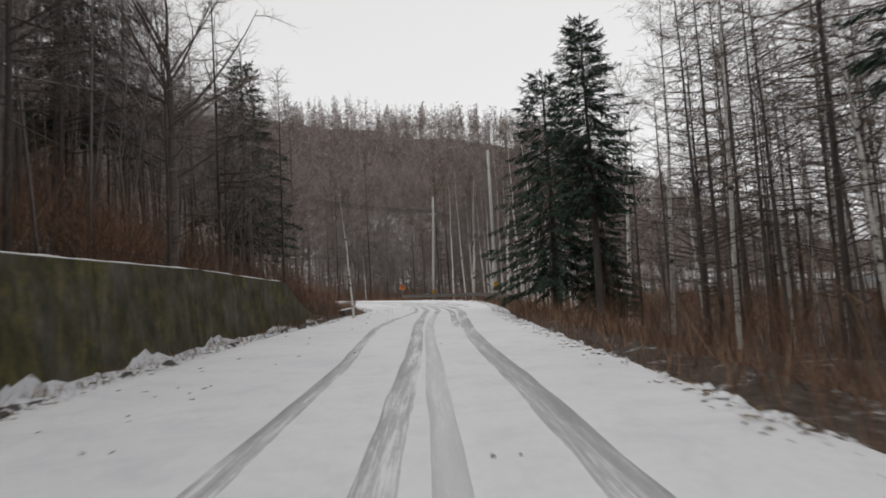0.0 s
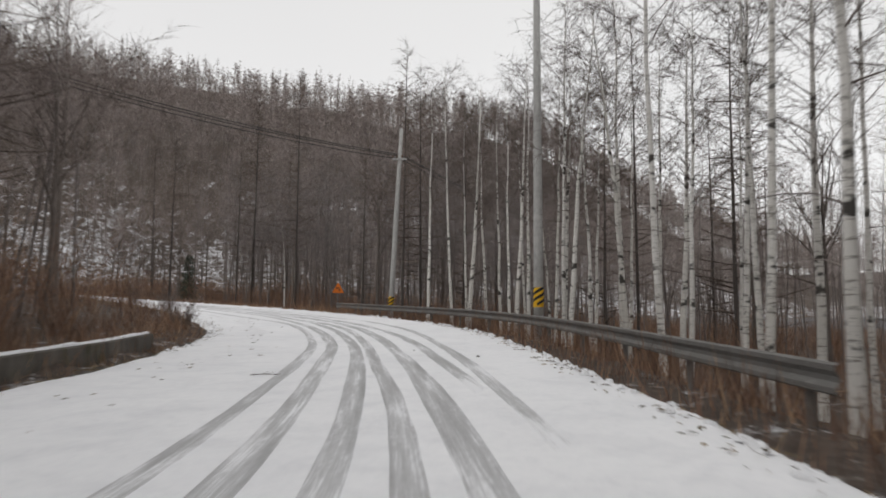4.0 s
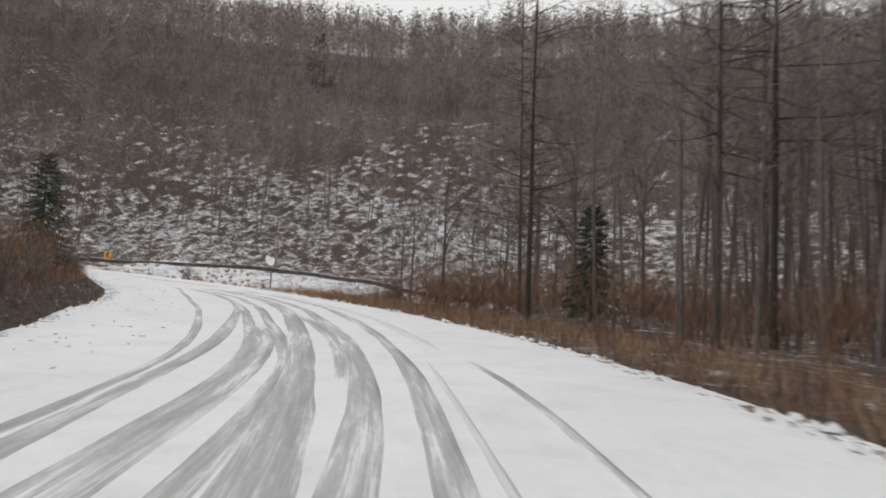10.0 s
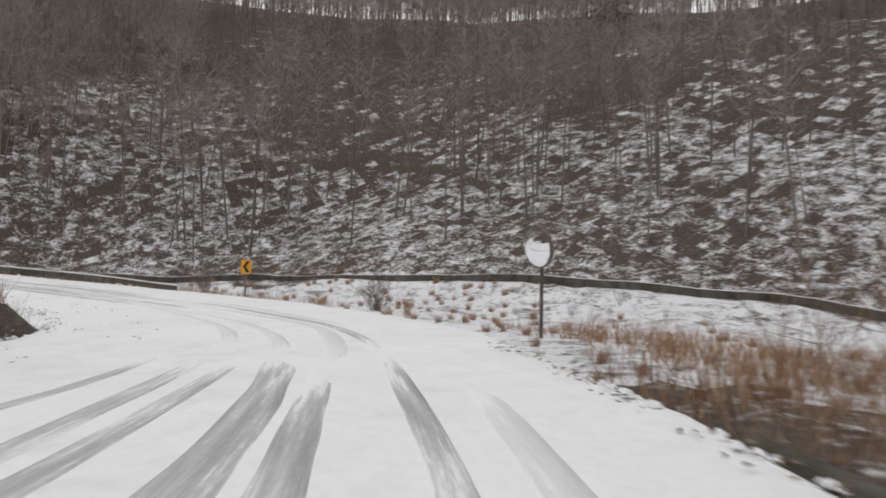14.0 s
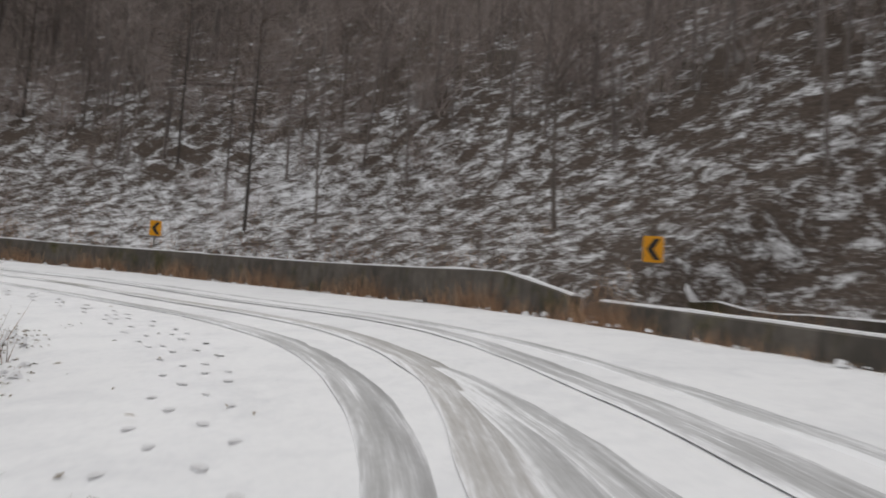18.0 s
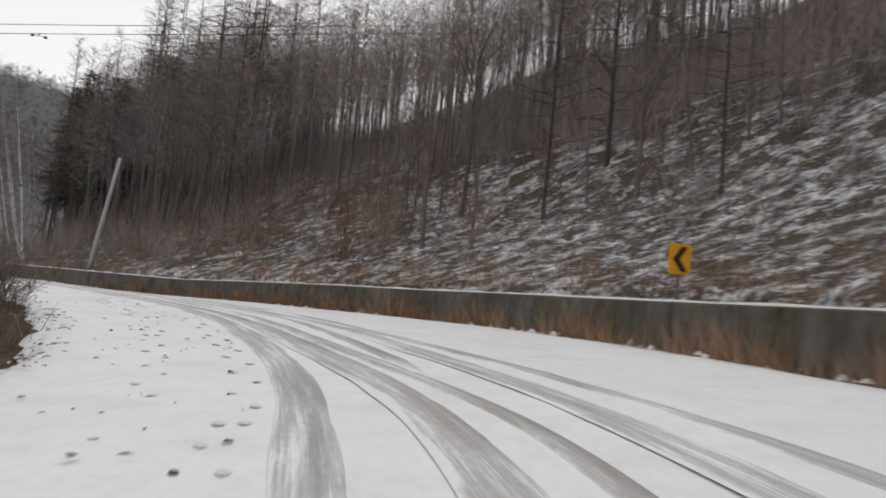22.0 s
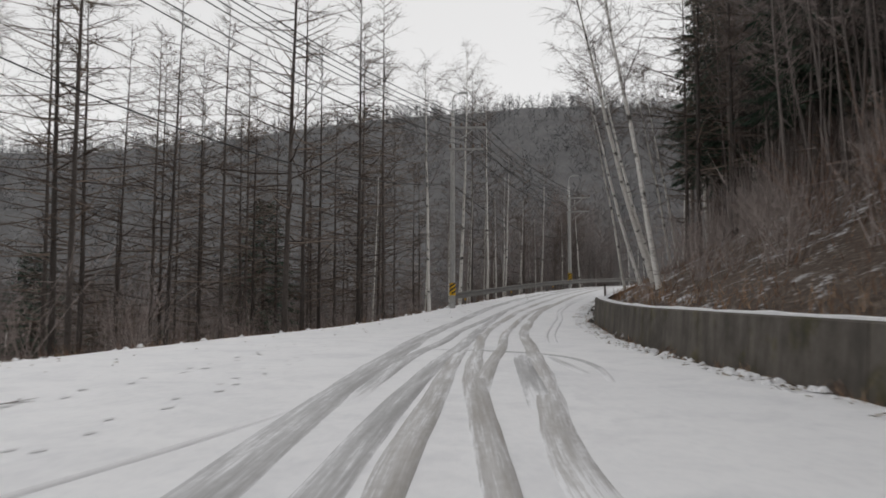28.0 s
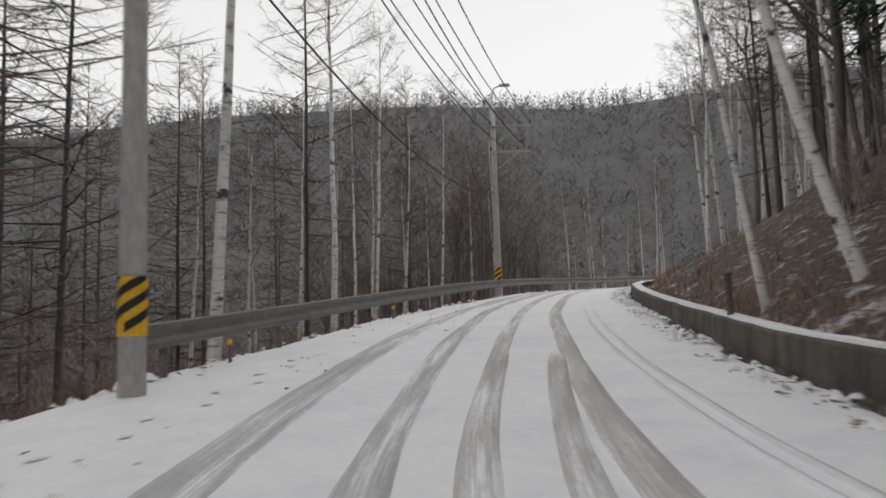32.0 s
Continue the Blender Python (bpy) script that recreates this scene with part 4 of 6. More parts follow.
def channel_wall():
    """A low wall along the foot of the hill outside the bend."""
    w = new("channel_wall")
    tagged(w, "low dark concrete channel wall at the foot of the hillside", "wall", kind="structure")
    pts = glide([(p[0], p[1], 0) for p in [(0, 118), (-35, 109), (-53, 104.5), (-66, 98), (-77, 91.5), (-83.5, 86.5), (-88.8, 80.8), (-93.6, 73.8), (-95.9, 67.2)]], 10)
    ends = list(range(0, len(pts), 3))
    for a in ends[:-1]:
        body, snow = Shape(), Shape()
        rows, caps = [], []
        for j in range(a, min(a + 4, len(pts))):
            p = Vector(pts[j][:2])
            t = (Vector(pts[min(j + 1, len(pts) - 1)][:2]) - Vector(pts[max(j - 1, 0)][:2])).normalized()
            s = Vector((t.y, -t.x))
            low = p - s * 1.6
            z = min(height_at(p.x, p.y), height_at(low.x, low.y) + 0.45) + 0.05 * noise.noise((p.x * 0.3, p.y * 0.3, 4)) - 0.08
            f, b = p - s * 0.15, p + s * 0.15
            rows.append([(f.x, f.y, z - 0.4), (f.x, f.y, z + 0.4), (b.x, b.y, z + 0.4), (b.x, b.y, z - 0.4)])
            m = p + s * 0.05
            caps.append([(m.x, m.y, z + 0.38), (p.x + s.x * 0.1, p.y + s.y * 0.1, z + 0.44), (b.x + s.x * 0.3, b.y + s.y * 0.3, z + 0.4)])
        for shape, rr in ((body, rows), (snow, caps)):
            c = len(rr[0])
            shape.add([q for r in rr for q in r], [(r * c + q, r * c + q + 1, (r + 1) * c + q + 1, (r + 1) * c + q) for r in range(len(rr) - 1) for q in range(c - 1)])
        part("snow_cap", snow, MAT["cap"], part("wall_bay", body, MAT["wall"], w))


channel_wall()


# ---- trees ----
def rnd(r, a, b):
    return r.uniform(a, b)


def limb(shape, r, start, direction, length, radius, droop=0.0, bend=0.12, steps=4, sides=4, tip=0.25):
    """A tapered, slightly crooked branch; gives back its points."""
    p, d = Vector(start), Vector(direction).normalized()
    pts, radii = [p.copy()], [radius]
    for i in range(1, steps + 1):
        d = (d + Vector((rnd(r, -bend, bend), rnd(r, -bend, bend), rnd(r, -bend, bend) - droop))).normalized()
        p = p + d * (length / steps)
        pts.append(p.copy())
        radii.append(radius * (1 - (1 - tip) * i / steps))
    shape.tube(pts, radii, sides, cap=False)
    return pts


def twigs(shape, r, pts, count, length, width, lift=0.2, spread=1.0, droop=0.0):
    """Thin tapering blades along a branch."""
    for _ in range(count):
        i = r.randrange(len(pts) - 1)
        p = pts[i].lerp(pts[i + 1], r.random())
        along = (pts[-1] - pts[0]).normalized()
        d = (along * 0.8 + Vector((rnd(r, -1, 1), rnd(r, -1, 1), rnd(r, -0.6, 0.8) + lift)) * spread).normalized()
        n = length * rnd(r, 0.5, 1.25)
        side = d.cross(Vector((rnd(r, -1, 1), rnd(r, -1, 1), rnd(r, -1, 1)))).normalized() * width
        k = len(shape.v)
        shape.v.extend([tuple(p - side), tuple(p + side), tuple(p + d * n + Vector((0, 0, -droop * n)))])
        shape.f.append((k, k + 1, k + 2))
        shape.m.append(0)


def trunk_line(r, height, lean, wobble, steps=10):
    pts, off = [], Vector((0, 0, 0))
    drift = Vector((rnd(r, -1, 1), rnd(r, -1, 1), 0)) * wobble
    for i in range(steps + 1):
        u = i / steps
        off = off + Vector((rnd(r, -wobble, wobble), rnd(r, -wobble, wobble), 0)) * 0.35
        pts.append(Vector((lean[0] * u * height, lean[1] * u * height, u * height)) + off + drift * math.sin(u * 3.1))
    return pts


def on_line(pts, u):
    u = min(max(u, 0), 0.9999) * (len(pts) - 1)
    i = int(u)
    return pts[i].lerp(pts[i + 1], u - i)


def birch_meshes(seed, height, radius, lean=(0, 0), first=0.42, rich=1.0):
    r = random.Random(seed)
    pts = trunk_line(r, height, lean, 0.16)
    bark, crown = Shape(), Shape()
    bark.tube([Vector((0, 0, -0.7)), *pts], [radius * 1.25, radius * 1.12, *[radius * (1 - 0.9 * (i / 10) ** 1.1) for i in range(1, 11)]], 7)
    n = int(26 * rich)
    for i in range(n):
        u = first + (0.98 - first) * (i / n) ** 0.9
        a, s = rnd(r, 0, 6.28), 1 - (u - first) / (1.05 - first)
        d = (math.cos(a), math.sin(a), rnd(r, 0.6, 1.4))
        b = limb(crown, r, on_line(pts, u), d, height * (0.06 + 0.17 * s) * rnd(r, 0.6, 1.15), radius * (0.06 + 0.12 * s), 0.02, 0.17, 4, 3)
        for _ in range(4):
            q = on_line(b, rnd(r, 0.25, 0.98))
            c = limb(crown, r, q, (b[-1] - b[0]).normalized() * 0.6 + Vector((rnd(r, -1, 1), rnd(r, -1, 1), rnd(r, -0.4, 0.7))), height * 0.06 * rnd(r, 0.5, 1.4), radius * 0.05, 0.06, 0.22, 2, 3)
            twigs(crown, r, c, 8, 0.75, 0.007, 0.0, 1.3, 0.3)
        twigs(crown, r, b, 7, 0.75, 0.007, 0.1, 1.2, 0.2)
    for _ in range(r.randrange(2, 5)):
        u = rnd(r, 0.16, first)
        a = rnd(r, 0, 6.28)
        b = limb(crown, r, on_line(pts, u), (math.cos(a), math.sin(a), rnd(r, 0, 0.5)), rnd(r, 0.6, 2.0), radius * 0.16, 0.02, 0.25, 3, 3)
        twigs(crown, r, b, 4, 0.5, 0.005)
    return [("trunk", bark.mesh("trunk", MAT["birch"], True)), ("crown", crown.mesh("crown", MAT["birch_twig"]))]


def larch_meshes(seed, height, radius, first=0.25, rich=1.0):
    r = random.Random(seed)
    pts = trunk_line(r, height, (rnd(r, -0.015, 0.015), rnd(r, -0.015, 0.015)), 0.05)
    bark, crown = Shape(), Shape()
    bark.tube([Vector((0, 0, -0.7)), *pts], [radius * 1.3, radius * 1.1, *[radius * (1 - 0.93 * i / 10) for i in range(1, 11)]], 7)
    n = int(74 * rich)
    for i in range(n):
        u = first + (0.985 - first) * i / n
        a = rnd(r, 0, 6.28)
        s = min(1.0, (1 - u) / (1 - first) * 1.2)
        length = (0.6 + height * 0.18 * s) * rnd(r, 0.5, 1.1) * (0.6 if u < 0.4 and r.random() < 0.5 else 1)
        b = limb(crown, r, on_line(pts, u), (math.cos(a), math.sin(a), rnd(r, -0.15, 0.25) + 0.5 * (u > 0.82)), length, radius * (0.13 + 0.16 * s), -0.06, 0.10, 3, 3)
        twigs(crown, r, b, 13 if u > 0.4 else 9, 0.8, 0.011, 0.0, 0.9, 0.12)
    return [("trunk", bark.mesh("trunk", MAT["larch_bark"], True)), ("crown", crown.mesh("crown", MAT["larch_twig"]))]


def broadleaf_meshes(seed, height, radius, forks=5, first=0.3, spread=0.55, rich=1.0):
    """A bare broadleaved tree: the trunk divides into rising limbs that divide again into a twiggy crown."""
    r = random.Random(seed)
    pts = trunk_line(r, height * 0.66, (rnd(r, -0.04, 0.04), rnd(r, -0.04, 0.04)), 0.14)
    bark, crown = Shape(), Shape()
    bark.tube([Vector((0, 0, -0.7)), *pts], [radius * 1.3, radius * 1.15, *[radius * (1 - 0.75 * i / 10) for i in range(1, 11)]], 7)
    n = int(forks * 2.2)
    for i in range(n):
        u = first / 0.66 + (1 - first / 0.66) * i / n
        a = rnd(r, 0, 6.28)
        b = limb(bark, r, on_line(pts, u), (math.cos(a) * spread, math.sin(a) * spread, rnd(r, 0.5, 1.0)), height * rnd(r, 0.22, 0.40), radius * rnd(r, 0.2, 0.4), -0.02, 0.16, 5, 4, 0.15)
        for _ in range(4):
            q = on_line(b, rnd(r, 0.2, 0.98))
            c = limb(crown, r, q, (b[-1] - b[0]).normalized() * 0.7 + Vector((rnd(r, -0.9, 0.9), rnd(r, -0.9, 0.9), rnd(r, -0.3, 0.6))), height * rnd(r, 0.09, 0.18), radius * 0.1, -0.01, 0.2, 3, 3)
            for _ in range(2):
                e = limb(crown, r, on_line(c, rnd(r, 0.2, 0.98)), (c[-1] - c[0]).normalized() * 0.6 + Vector((rnd(r, -1, 1), rnd(r, -1, 1), rnd(r, -0.4, 0.6))), height * rnd(r, 0.04, 0.09), radius * 0.045, 0, 0.2, 2, 3)
                twigs(crown, r, e, 7, 0.85, 0.009, 0.1, 1.2)
            twigs(crown, r, c, 8, 0.95, 0.009, 0.1, 1.2)
    return [("trunk", bark.mesh("trunk", MAT["bark"], True)), ("crown", crown.mesh("crown", MAT["twig"]))]


def conifer_meshes(seed, height, radius, width, first=0.06, dense=1.0):
    """A dark conifer: close tiers of boughs that sag and lift at their tips, each set with side sprays of needles."""
    r = random.Random(seed)
    pts = trunk_line(r, height, (0, 0), 0.04)
    bark, crown = Shape(), Shape()
    bark.tube([Vector((0, 0, -0.7)), *pts], [radius * 1.25, radius * 1.1, *[radius * (1 - 0.93 * i / 10) for i in range(1, 11)]], 7)
    boughs = int(height * 19)
    for w in range(boughs):
        u = first + (0.99 - first) * (w / boughs) ** 1.08
        s = (1 - u) ** 0.62 * min(1.0, 0.72 + 2.5 * (u - first))
        a = w * 2.4 + rnd(r, -0.5, 0.5)
        length = width * s * rnd(r, 0.55, 1.12) * (1 + 0.22 * math.sin(3 * a + seed)) + 0.3
        rise = -0.4 + 0.8 * max(0, u - 0.55) / 0.45 + rnd(r, -0.12, 0.12)
        b = limb(bark, r, on_line(pts, u), (math.cos(a), math.sin(a), rise), length, radius * (0.05 + 0.09 * s), -0.05, 0.07, 3, 3)
        along = (b[-1] - b[0]).normalized()
        out = Vector((-along.y, along.x, 0)).normalized()
        for _ in range(int((12 + 27 * length) * dense)):
            v = r.random() ** 0.75
            p = on_line(b, 0.12 + 0.88 * v)
            d = (along * rnd(r, 0.5, 1.1) + out * r.choice((-1, 1)) * rnd(r, 0.2, 1.0) + Vector((0, 0, rnd(r, -0.75, 0.1)))).normalized()
            n = rnd(r, 0.24, 0.55) * (1.15 - 0.35 * v)
            side = d.cross(Vector((rnd(r, -0.9, 0.9), rnd(r, -0.9, 0.9), 1))).normalized() * rnd(r, 0.015, 0.036)
            k = len(crown.v)
            m = p + d * n * 0.5 - Vector((0, 0, 0.04))
            crown.v.extend([tuple(p), tuple(m + side), tuple(p + d * n), tuple(m - side)])
            crown.f.append((k, k + 1, k + 2, k + 3))
            crown.m.append(0)
    return [("trunk", bark.mesh("trunk", MAT["dark_bark"], True)), ("crown", crown.mesh("crown", MAT["needle"]))]


def stand(meshes, name, at, turn, size, label, category, group=""):
    """Sets a tree from shared meshes on the ground."""
    ob = new(name)
    ob.empty_display_size = 0.3
    x, y = at[:2]
    z = height_at(x, y) if len(at) < 3 else at[2]
    ob.matrix_basis = pose(x, y, z, 0, 0, turn) @ Matrix.Diagonal((size, size, size, 1))
    tagged(ob, label, category, group)
    for part_name, me in meshes:
        o = new(part_name, me)
        o.parent = ob
    return ob


BIRCHES = [birch_meshes(10 + i, h, 0.098 + 0.012 * (i % 3), lean, f) for i, (h, lean, f) in enumerate([(14, (0.02, 0), 0.45), (15.5, (-0.03, 0.02), 0.5), (13, (0.05, 0.03), 0.4), (16, (0.0, -0.03), 0.52), (12, (0.09, 0), 0.45), (13, (0.22, 0.02), 0.5), (14, (0.17, -0.03), 0.45)])]
LARCHES = [larch_meshes(30 + i, h, 0.115, f) for i, (h, f) in enumerate([(18, 0.14), (20, 0.2), (16, 0.1), (21, 0.24)])]
BROADS = [broadleaf_meshes(50 + i, h, rad, 5, f, sp) for i, (h, rad, f, sp) in enumerate([(13, 0.14, 0.3, 0.5), (15, 0.17, 0.25, 0.6), (11, 0.11, 0.2, 0.55), (14, 0.15, 0.4, 0.4)])]
CONIFERS = [conifer_meshes(70, 11, 0.2, 3.3, 0.13), conifer_meshes(71, 9.5, 0.18, 2.7, 0.12), conifer_meshes(72, 14, 0.22, 3.5, 0.24, 0.8), conifer_meshes(73, 14, 0.2, 3.0, 0.4, 0.9)]
LABELS = {
    "birch": "slender white-barked birch, bare, with dark scars",
    "larch": "tall straight larch, bare, with thin level branches",
    "broad": "bare grey-brown broadleaved tree with a twiggy crown",
    "conifer": "dark green conifer with drooping needle branches",
}
placed = [(6.2, 24.9), (-2.4, 46.4), (-44.8, 16.0), (-28.9, -12.4), (-15.5, -35.4), (-57.9, 1.0), (-7.2, 51.7), (-59.2, 85.4), (-78.1, 82.8), (-94.9, 69.0)]


def free(x, y, gap):
    return all((x - a) ** 2 + (y - b) ** 2 > gap * gap for a, b in placed)


def off_road(x, y, margin):
    k, lat = near_road([x], [y])
    return lat[0] > rright_w[k[0]] + margin or lat[0] < -rleft_w[k[0]] - margin


def tree(kind, x, y, turn=None, size=1.0, which=None, group=""):
    r = random.Random(int(x * 91 + y * 37))
    store, name = {"birch": (BIRCHES, "birch_tree"), "larch": (LARCHES, "larch_tree"), "broad": (BROADS, "broadleaf_tree"), "conifer": (CONIFERS, "conifer_tree")}[kind]
    meshes = store[r.randrange(min(len(store), 5)) if which is None else which]
    placed.append((x, y))
    return stand(meshes, name, (x, y), rnd(r, 0, 360) if turn is None else turn, size, LABELS[kind], "tree", group or kind + " trees")


def belt(kinds, lo, hi, near, far, count, seed, gap=1.6, sizes=(0.8, 1.15)):
    """Trees in a belt beside the road, between two marks and two distances from the line (negative: left)."""
    r = random.Random(seed)
    done = tries = 0
    while done < count and tries < count * 30:
        tries += 1
        m, lat = rnd(r, lo, hi), rnd(r, near, far)
        x, y, _, _ = at_mark(m, lat)
        if off_road(x, y, 1.6) and free(x, y, gap) and all((x - a) ** 2 + (y - b) ** 2 > c * c for a, b, c in CLEARINGS):
            tree(r.choice(kinds), x, y, size=rnd(r, *sizes))
            done += 1


# single trees that can be told apart
CLEARINGS = [(11.4, -3.2, 4.2), (13.2, -8.6, 3.6), (-8.5, 4.5, 3.6), (-3.5, -14.0, 3.2), (9.6, -12.0, 3.0), (12.5, -14.0, 3.4), (8.8, -20.0, 1.6)]
tree("conifer", 11.0, -3.2, 20, 1.12, 0)
tree("conifer", 13.4, -4.2, 80, 0.78, 1)
tree("conifer", 12.7, -9.2, 140, 0.95, 3)
tree("conifer", 17.2, -29.5, 10, 1.0, 3)
tree("conifer", -8.0, 4.6, 200, 1.12, 2)
tree("conifer", -10.6, -9.5, 60, 1.15, 2)
tree("conifer", -38.2, -24.6, 20, 1.25, 2)
tree("conifer", -34.6, -28.4, 110, 1.2, 2)
tree("birch", 0.3, -1.4, 165, 0.62, 4)
tree("conifer", -59.2, 69.7, 0, 0.6, 0)
tree("conifer", -111.5, 132.4, 0, 0.9, 0)
tree("conifer", -31.9, 82.5, 50, 0.55, 1)
stand(broadleaf_meshes(59, 15, 0.26, 9, 0.28, 0.75), "broadleaf_tree", (-3.5, -14.0), 30, 1.0, "large spreading bare broadleaved tree with a twiggy crown", "tree", "broad trees")
tree("birch", -14.3, 62.0, 250, 0.6, 4)
tree("larch", -37.7, 85.3, 0, 1.0, 1)
tree("larch", -31.4, 76.6, 0, 1.0, 0)
tree("birch", -40.6, 10.6, 0, 0.85, 2)
tree("birch", -34.1, -21.7, 44, 1.0, 5)
tree("birch", -36.1, -22.4, 56, 0.85, 6)
tree("birch", -42.8, -11.6, 44, 1.0, 5)
tree("birch", -45.3, -8.6, 56, 1.05, 6)
tree("birch", -39.4, -16.2, 44, 0.9, 5)
tree("birch", -32.2, -22.6, 50, 0.9, 6)
tree("birch", -37.4, -20.0, 40, 0.8, 6)
tree("birch", -30.2, -9.9, 10, 0.95, 0)
tree("birch", -26.2, -15.0, 120, 1.0, 1)
tree("birch", -19.3, -22.9, 70, 1.0, 3)
tree("birch", -62.9, 35.4, 250, 0.85, 2)
tree("birch", -61.6, 33.6, 20, 0.7, 0)

belt(["birch"], 4.9, 8.4, 5.6, 11.5, 34, 1, 1.3, (0.75, 1.05))
belt(["larch", "birch", "broad", "larch"], 2.5, 8.0, 10, 26, 34, 2, 1.9)
belt(["larch", "birch", "birch", "larch"], -2.0, 4.6, 7.6, 28, 46, 3, 1.8, (0.75, 1.0))
belt(["broad", "larch", "broad"], 0.0, 5.0, -20, -9.0, 18, 4, 1.9, (0.7, 1.0))
belt(["broad", "larch"], 5.5, 9.5, -18, -10.5, 8, 5, 2.2)
belt(["broad", "broad", "larch"], 8.8, 15.0, 8.0, 22, 22, 6, 1.8, (0.8, 1.1))
belt(["broad"], 13.5, 15.3, 7.5, 17, 8, 19, 1.7, (0.4, 0.7))
belt(["broad", "larch"], 10, 17, -16, -11.0, 8, 7, 2.0, (0.5, 0.9))
belt(["broad", "larch", "broad"], 19.8, 27, 10.5, 20, 16, 8, 2.2, (0.5, 0.85))
belt(["larch", "larch", "broad"], 23.0, 34, 14, 30, 28, 9, 1.9, (0.7, 1.0))
belt(["birch"], 33.6, 39, 6.0, 10.5, 14, 10, 1.5, (0.85, 1.1))
belt(["larch", "larch", "broad"], 28.5, 34.5, 9.5, 22, 26, 13, 1.6, (0.9, 1.15))
belt(["conifer"], 31.2, 33.5, 11, 18, 4, 14, 2.6, (0.85, 1.1))
belt(["larch"], 27.5, 31.0, -28, -17, 8, 15, 2.4, (0.5, 0.7))
belt(["larch"], 31.2, 34.6, -24, -9.5, 14, 11, 2.0, (0.85, 1.15))
belt(["larch"], 34.6, 40, -24, -9.5, 9, 23, 2.0, (0.45, 0.62))
belt(["larch"], 31.0, 34.5, -24, -11, 12, 21, 2.0, (1.05, 1.25))
belt(["birch"], 34.6, 40, -12, -5.2, 12, 22, 1.2, (0.55, 0.8))
belt(["larch", "larch", "broad"], 31.8, 36, 9, 20, 26, 22, 1.7, (0.9, 1.15))
belt(["larch", "birch"], -1.5, 3.0, 8.5, 22, 18, 23, 1.7, (0.85, 1.1))
belt(["birch"], 33.3, 40, -12, -5.6, 22, 12, 1.4, (0.7, 0.95))
belt(["larch"], -1.2, 4.4, 8.2, 20, 22, 24, 1.5, (0.8, 1.05))
belt(["larch"], 0.5, 4.5, -17, -9.5, 10, 25, 1.8, (0.85, 1.05))
belt(["larch"], 31.6, 36.5, -21, -8.5, 13, 26, 1.7, (0.95, 1.2))
belt(["larch", "larch", "broad"], 32.2, 37, 7.5, 16, 16, 27, 1.6, (0.9, 1.1))
belt(["birch"], 36, 41, 4.5, 15, 24, 17, 1.3, (0.7, 1.0))
belt(["birch"], 35.5, 41, -16, -4.2, 16, 18, 1.3, (0.7, 1.0))


# ---- woods on the hillsides: beyond counting ----
def simple_tree(seed, height, spread, count, conifer=False, wide=0.018, low=0.28, forks=4, stout=0.0075):
    """Corners and triangles of one light tree: a crooked three-sided trunk of two lengths, limbs and many thin blades."""
    r = np.random.RandomState(seed)
    v, f = [], []

    def sliver(p, q, w):
        d = q - p
        s = np.cross(d, r.normal(size=3))
        s = s / (np.linalg.norm(s) + 1e-9) * w
        k = len(v)
        v.extend([p - s, p + s, q])
        f.append((k, k + 1, k + 2))

    rad = stout * height
    mid = np.array([r.normal(0, 0.02) * height, r.normal(0, 0.02) * height, 0.45 * height])
    top = np.array([r.normal(0, 0.03) * height, r.normal(0, 0.03) * height, height])
    for c, q in ((np.array([0, 0, -0.8]), 1.15), (mid, 0.72)):
        for j in range(3):
            a = 2.094 * j
            v.append(c + np.array([rad * q * math.cos(a), rad * q * math.sin(a), 0]))
    v.append(top)
    for j in range(3):
        i = (j + 1) % 3
        f.extend([(j, i, 3 + i), (j, 3 + i, 3 + j), (3 + j, 3 + i, 6)])

    def on_trunk(u):
        return mid * (u / 0.45) if u < 0.45 else mid + (top - mid) * (u - 0.45) / 0.55

    for _ in range(count):
        u = r.uniform(low, 0.98) ** 0.8
        a = r.uniform(0, 6.283)
        p = on_trunk(u)
        reach = spread * (1.05 - u) ** 0.6 * r.uniform(0.4, 1.1)
        out = np.array([math.cos(a), math.sin(a), r.uniform(0.25, 1.3) if not conifer else r.uniform(-0.15, 0.4)])
        q = p + out * reach
        sliver(p, q, wide)
        for _ in range(forks):
            s0 = p + (q - p) * r.uniform(0.25, 1.0)
            sliver(s0, s0 + (out + r.normal(size=3) * 0.7) * reach * r.uniform(0.25, 0.55), wide * 0.65)
    return np.array(v), np.array(f)


TRUNK_FACES = 9


def woods(name, label, spots, templates, mat, sizes, seed, trunk=None, sunk=0.0):
    r = np.random.RandomState(seed)
    x, y = spots[:, 0], spots[:, 1]
    z = ground_height(x, y) - sunk
    verts, faces, slots, base = [], [], [], 0
    for i in range(len(spots)):
        v, f = templates[r.randint(len(templates))]
        a, s = r.uniform(0, 6.283), r.uniform(*sizes)
        c, q = math.cos(a) * s, math.sin(a) * s
        lx, ly = r.normal(0, 0.045, 2)
        vx = v[:, 0] * c - v[:, 1] * q + v[:, 2] * lx
        vy = v[:, 0] * q + v[:, 1] * c + v[:, 2] * ly
        verts.append(np.stack([vx + x[i], vy + y[i], v[:, 2] * s + z[i]], 1))
        faces.append(f + base)
        slots.append(np.arange(len(f)) < TRUNK_FACES)
        base += len(v)
    me = array_mesh(name, np.concatenate(verts), np.concatenate(faces), mat)
    if trunk:
        me.materials.append(trunk)
        me.polygons.foreach_set("material_index", np.concatenate(slots).astype(np.int32))
    return tagged(new(name, me), label, "woods", kind="stuff")


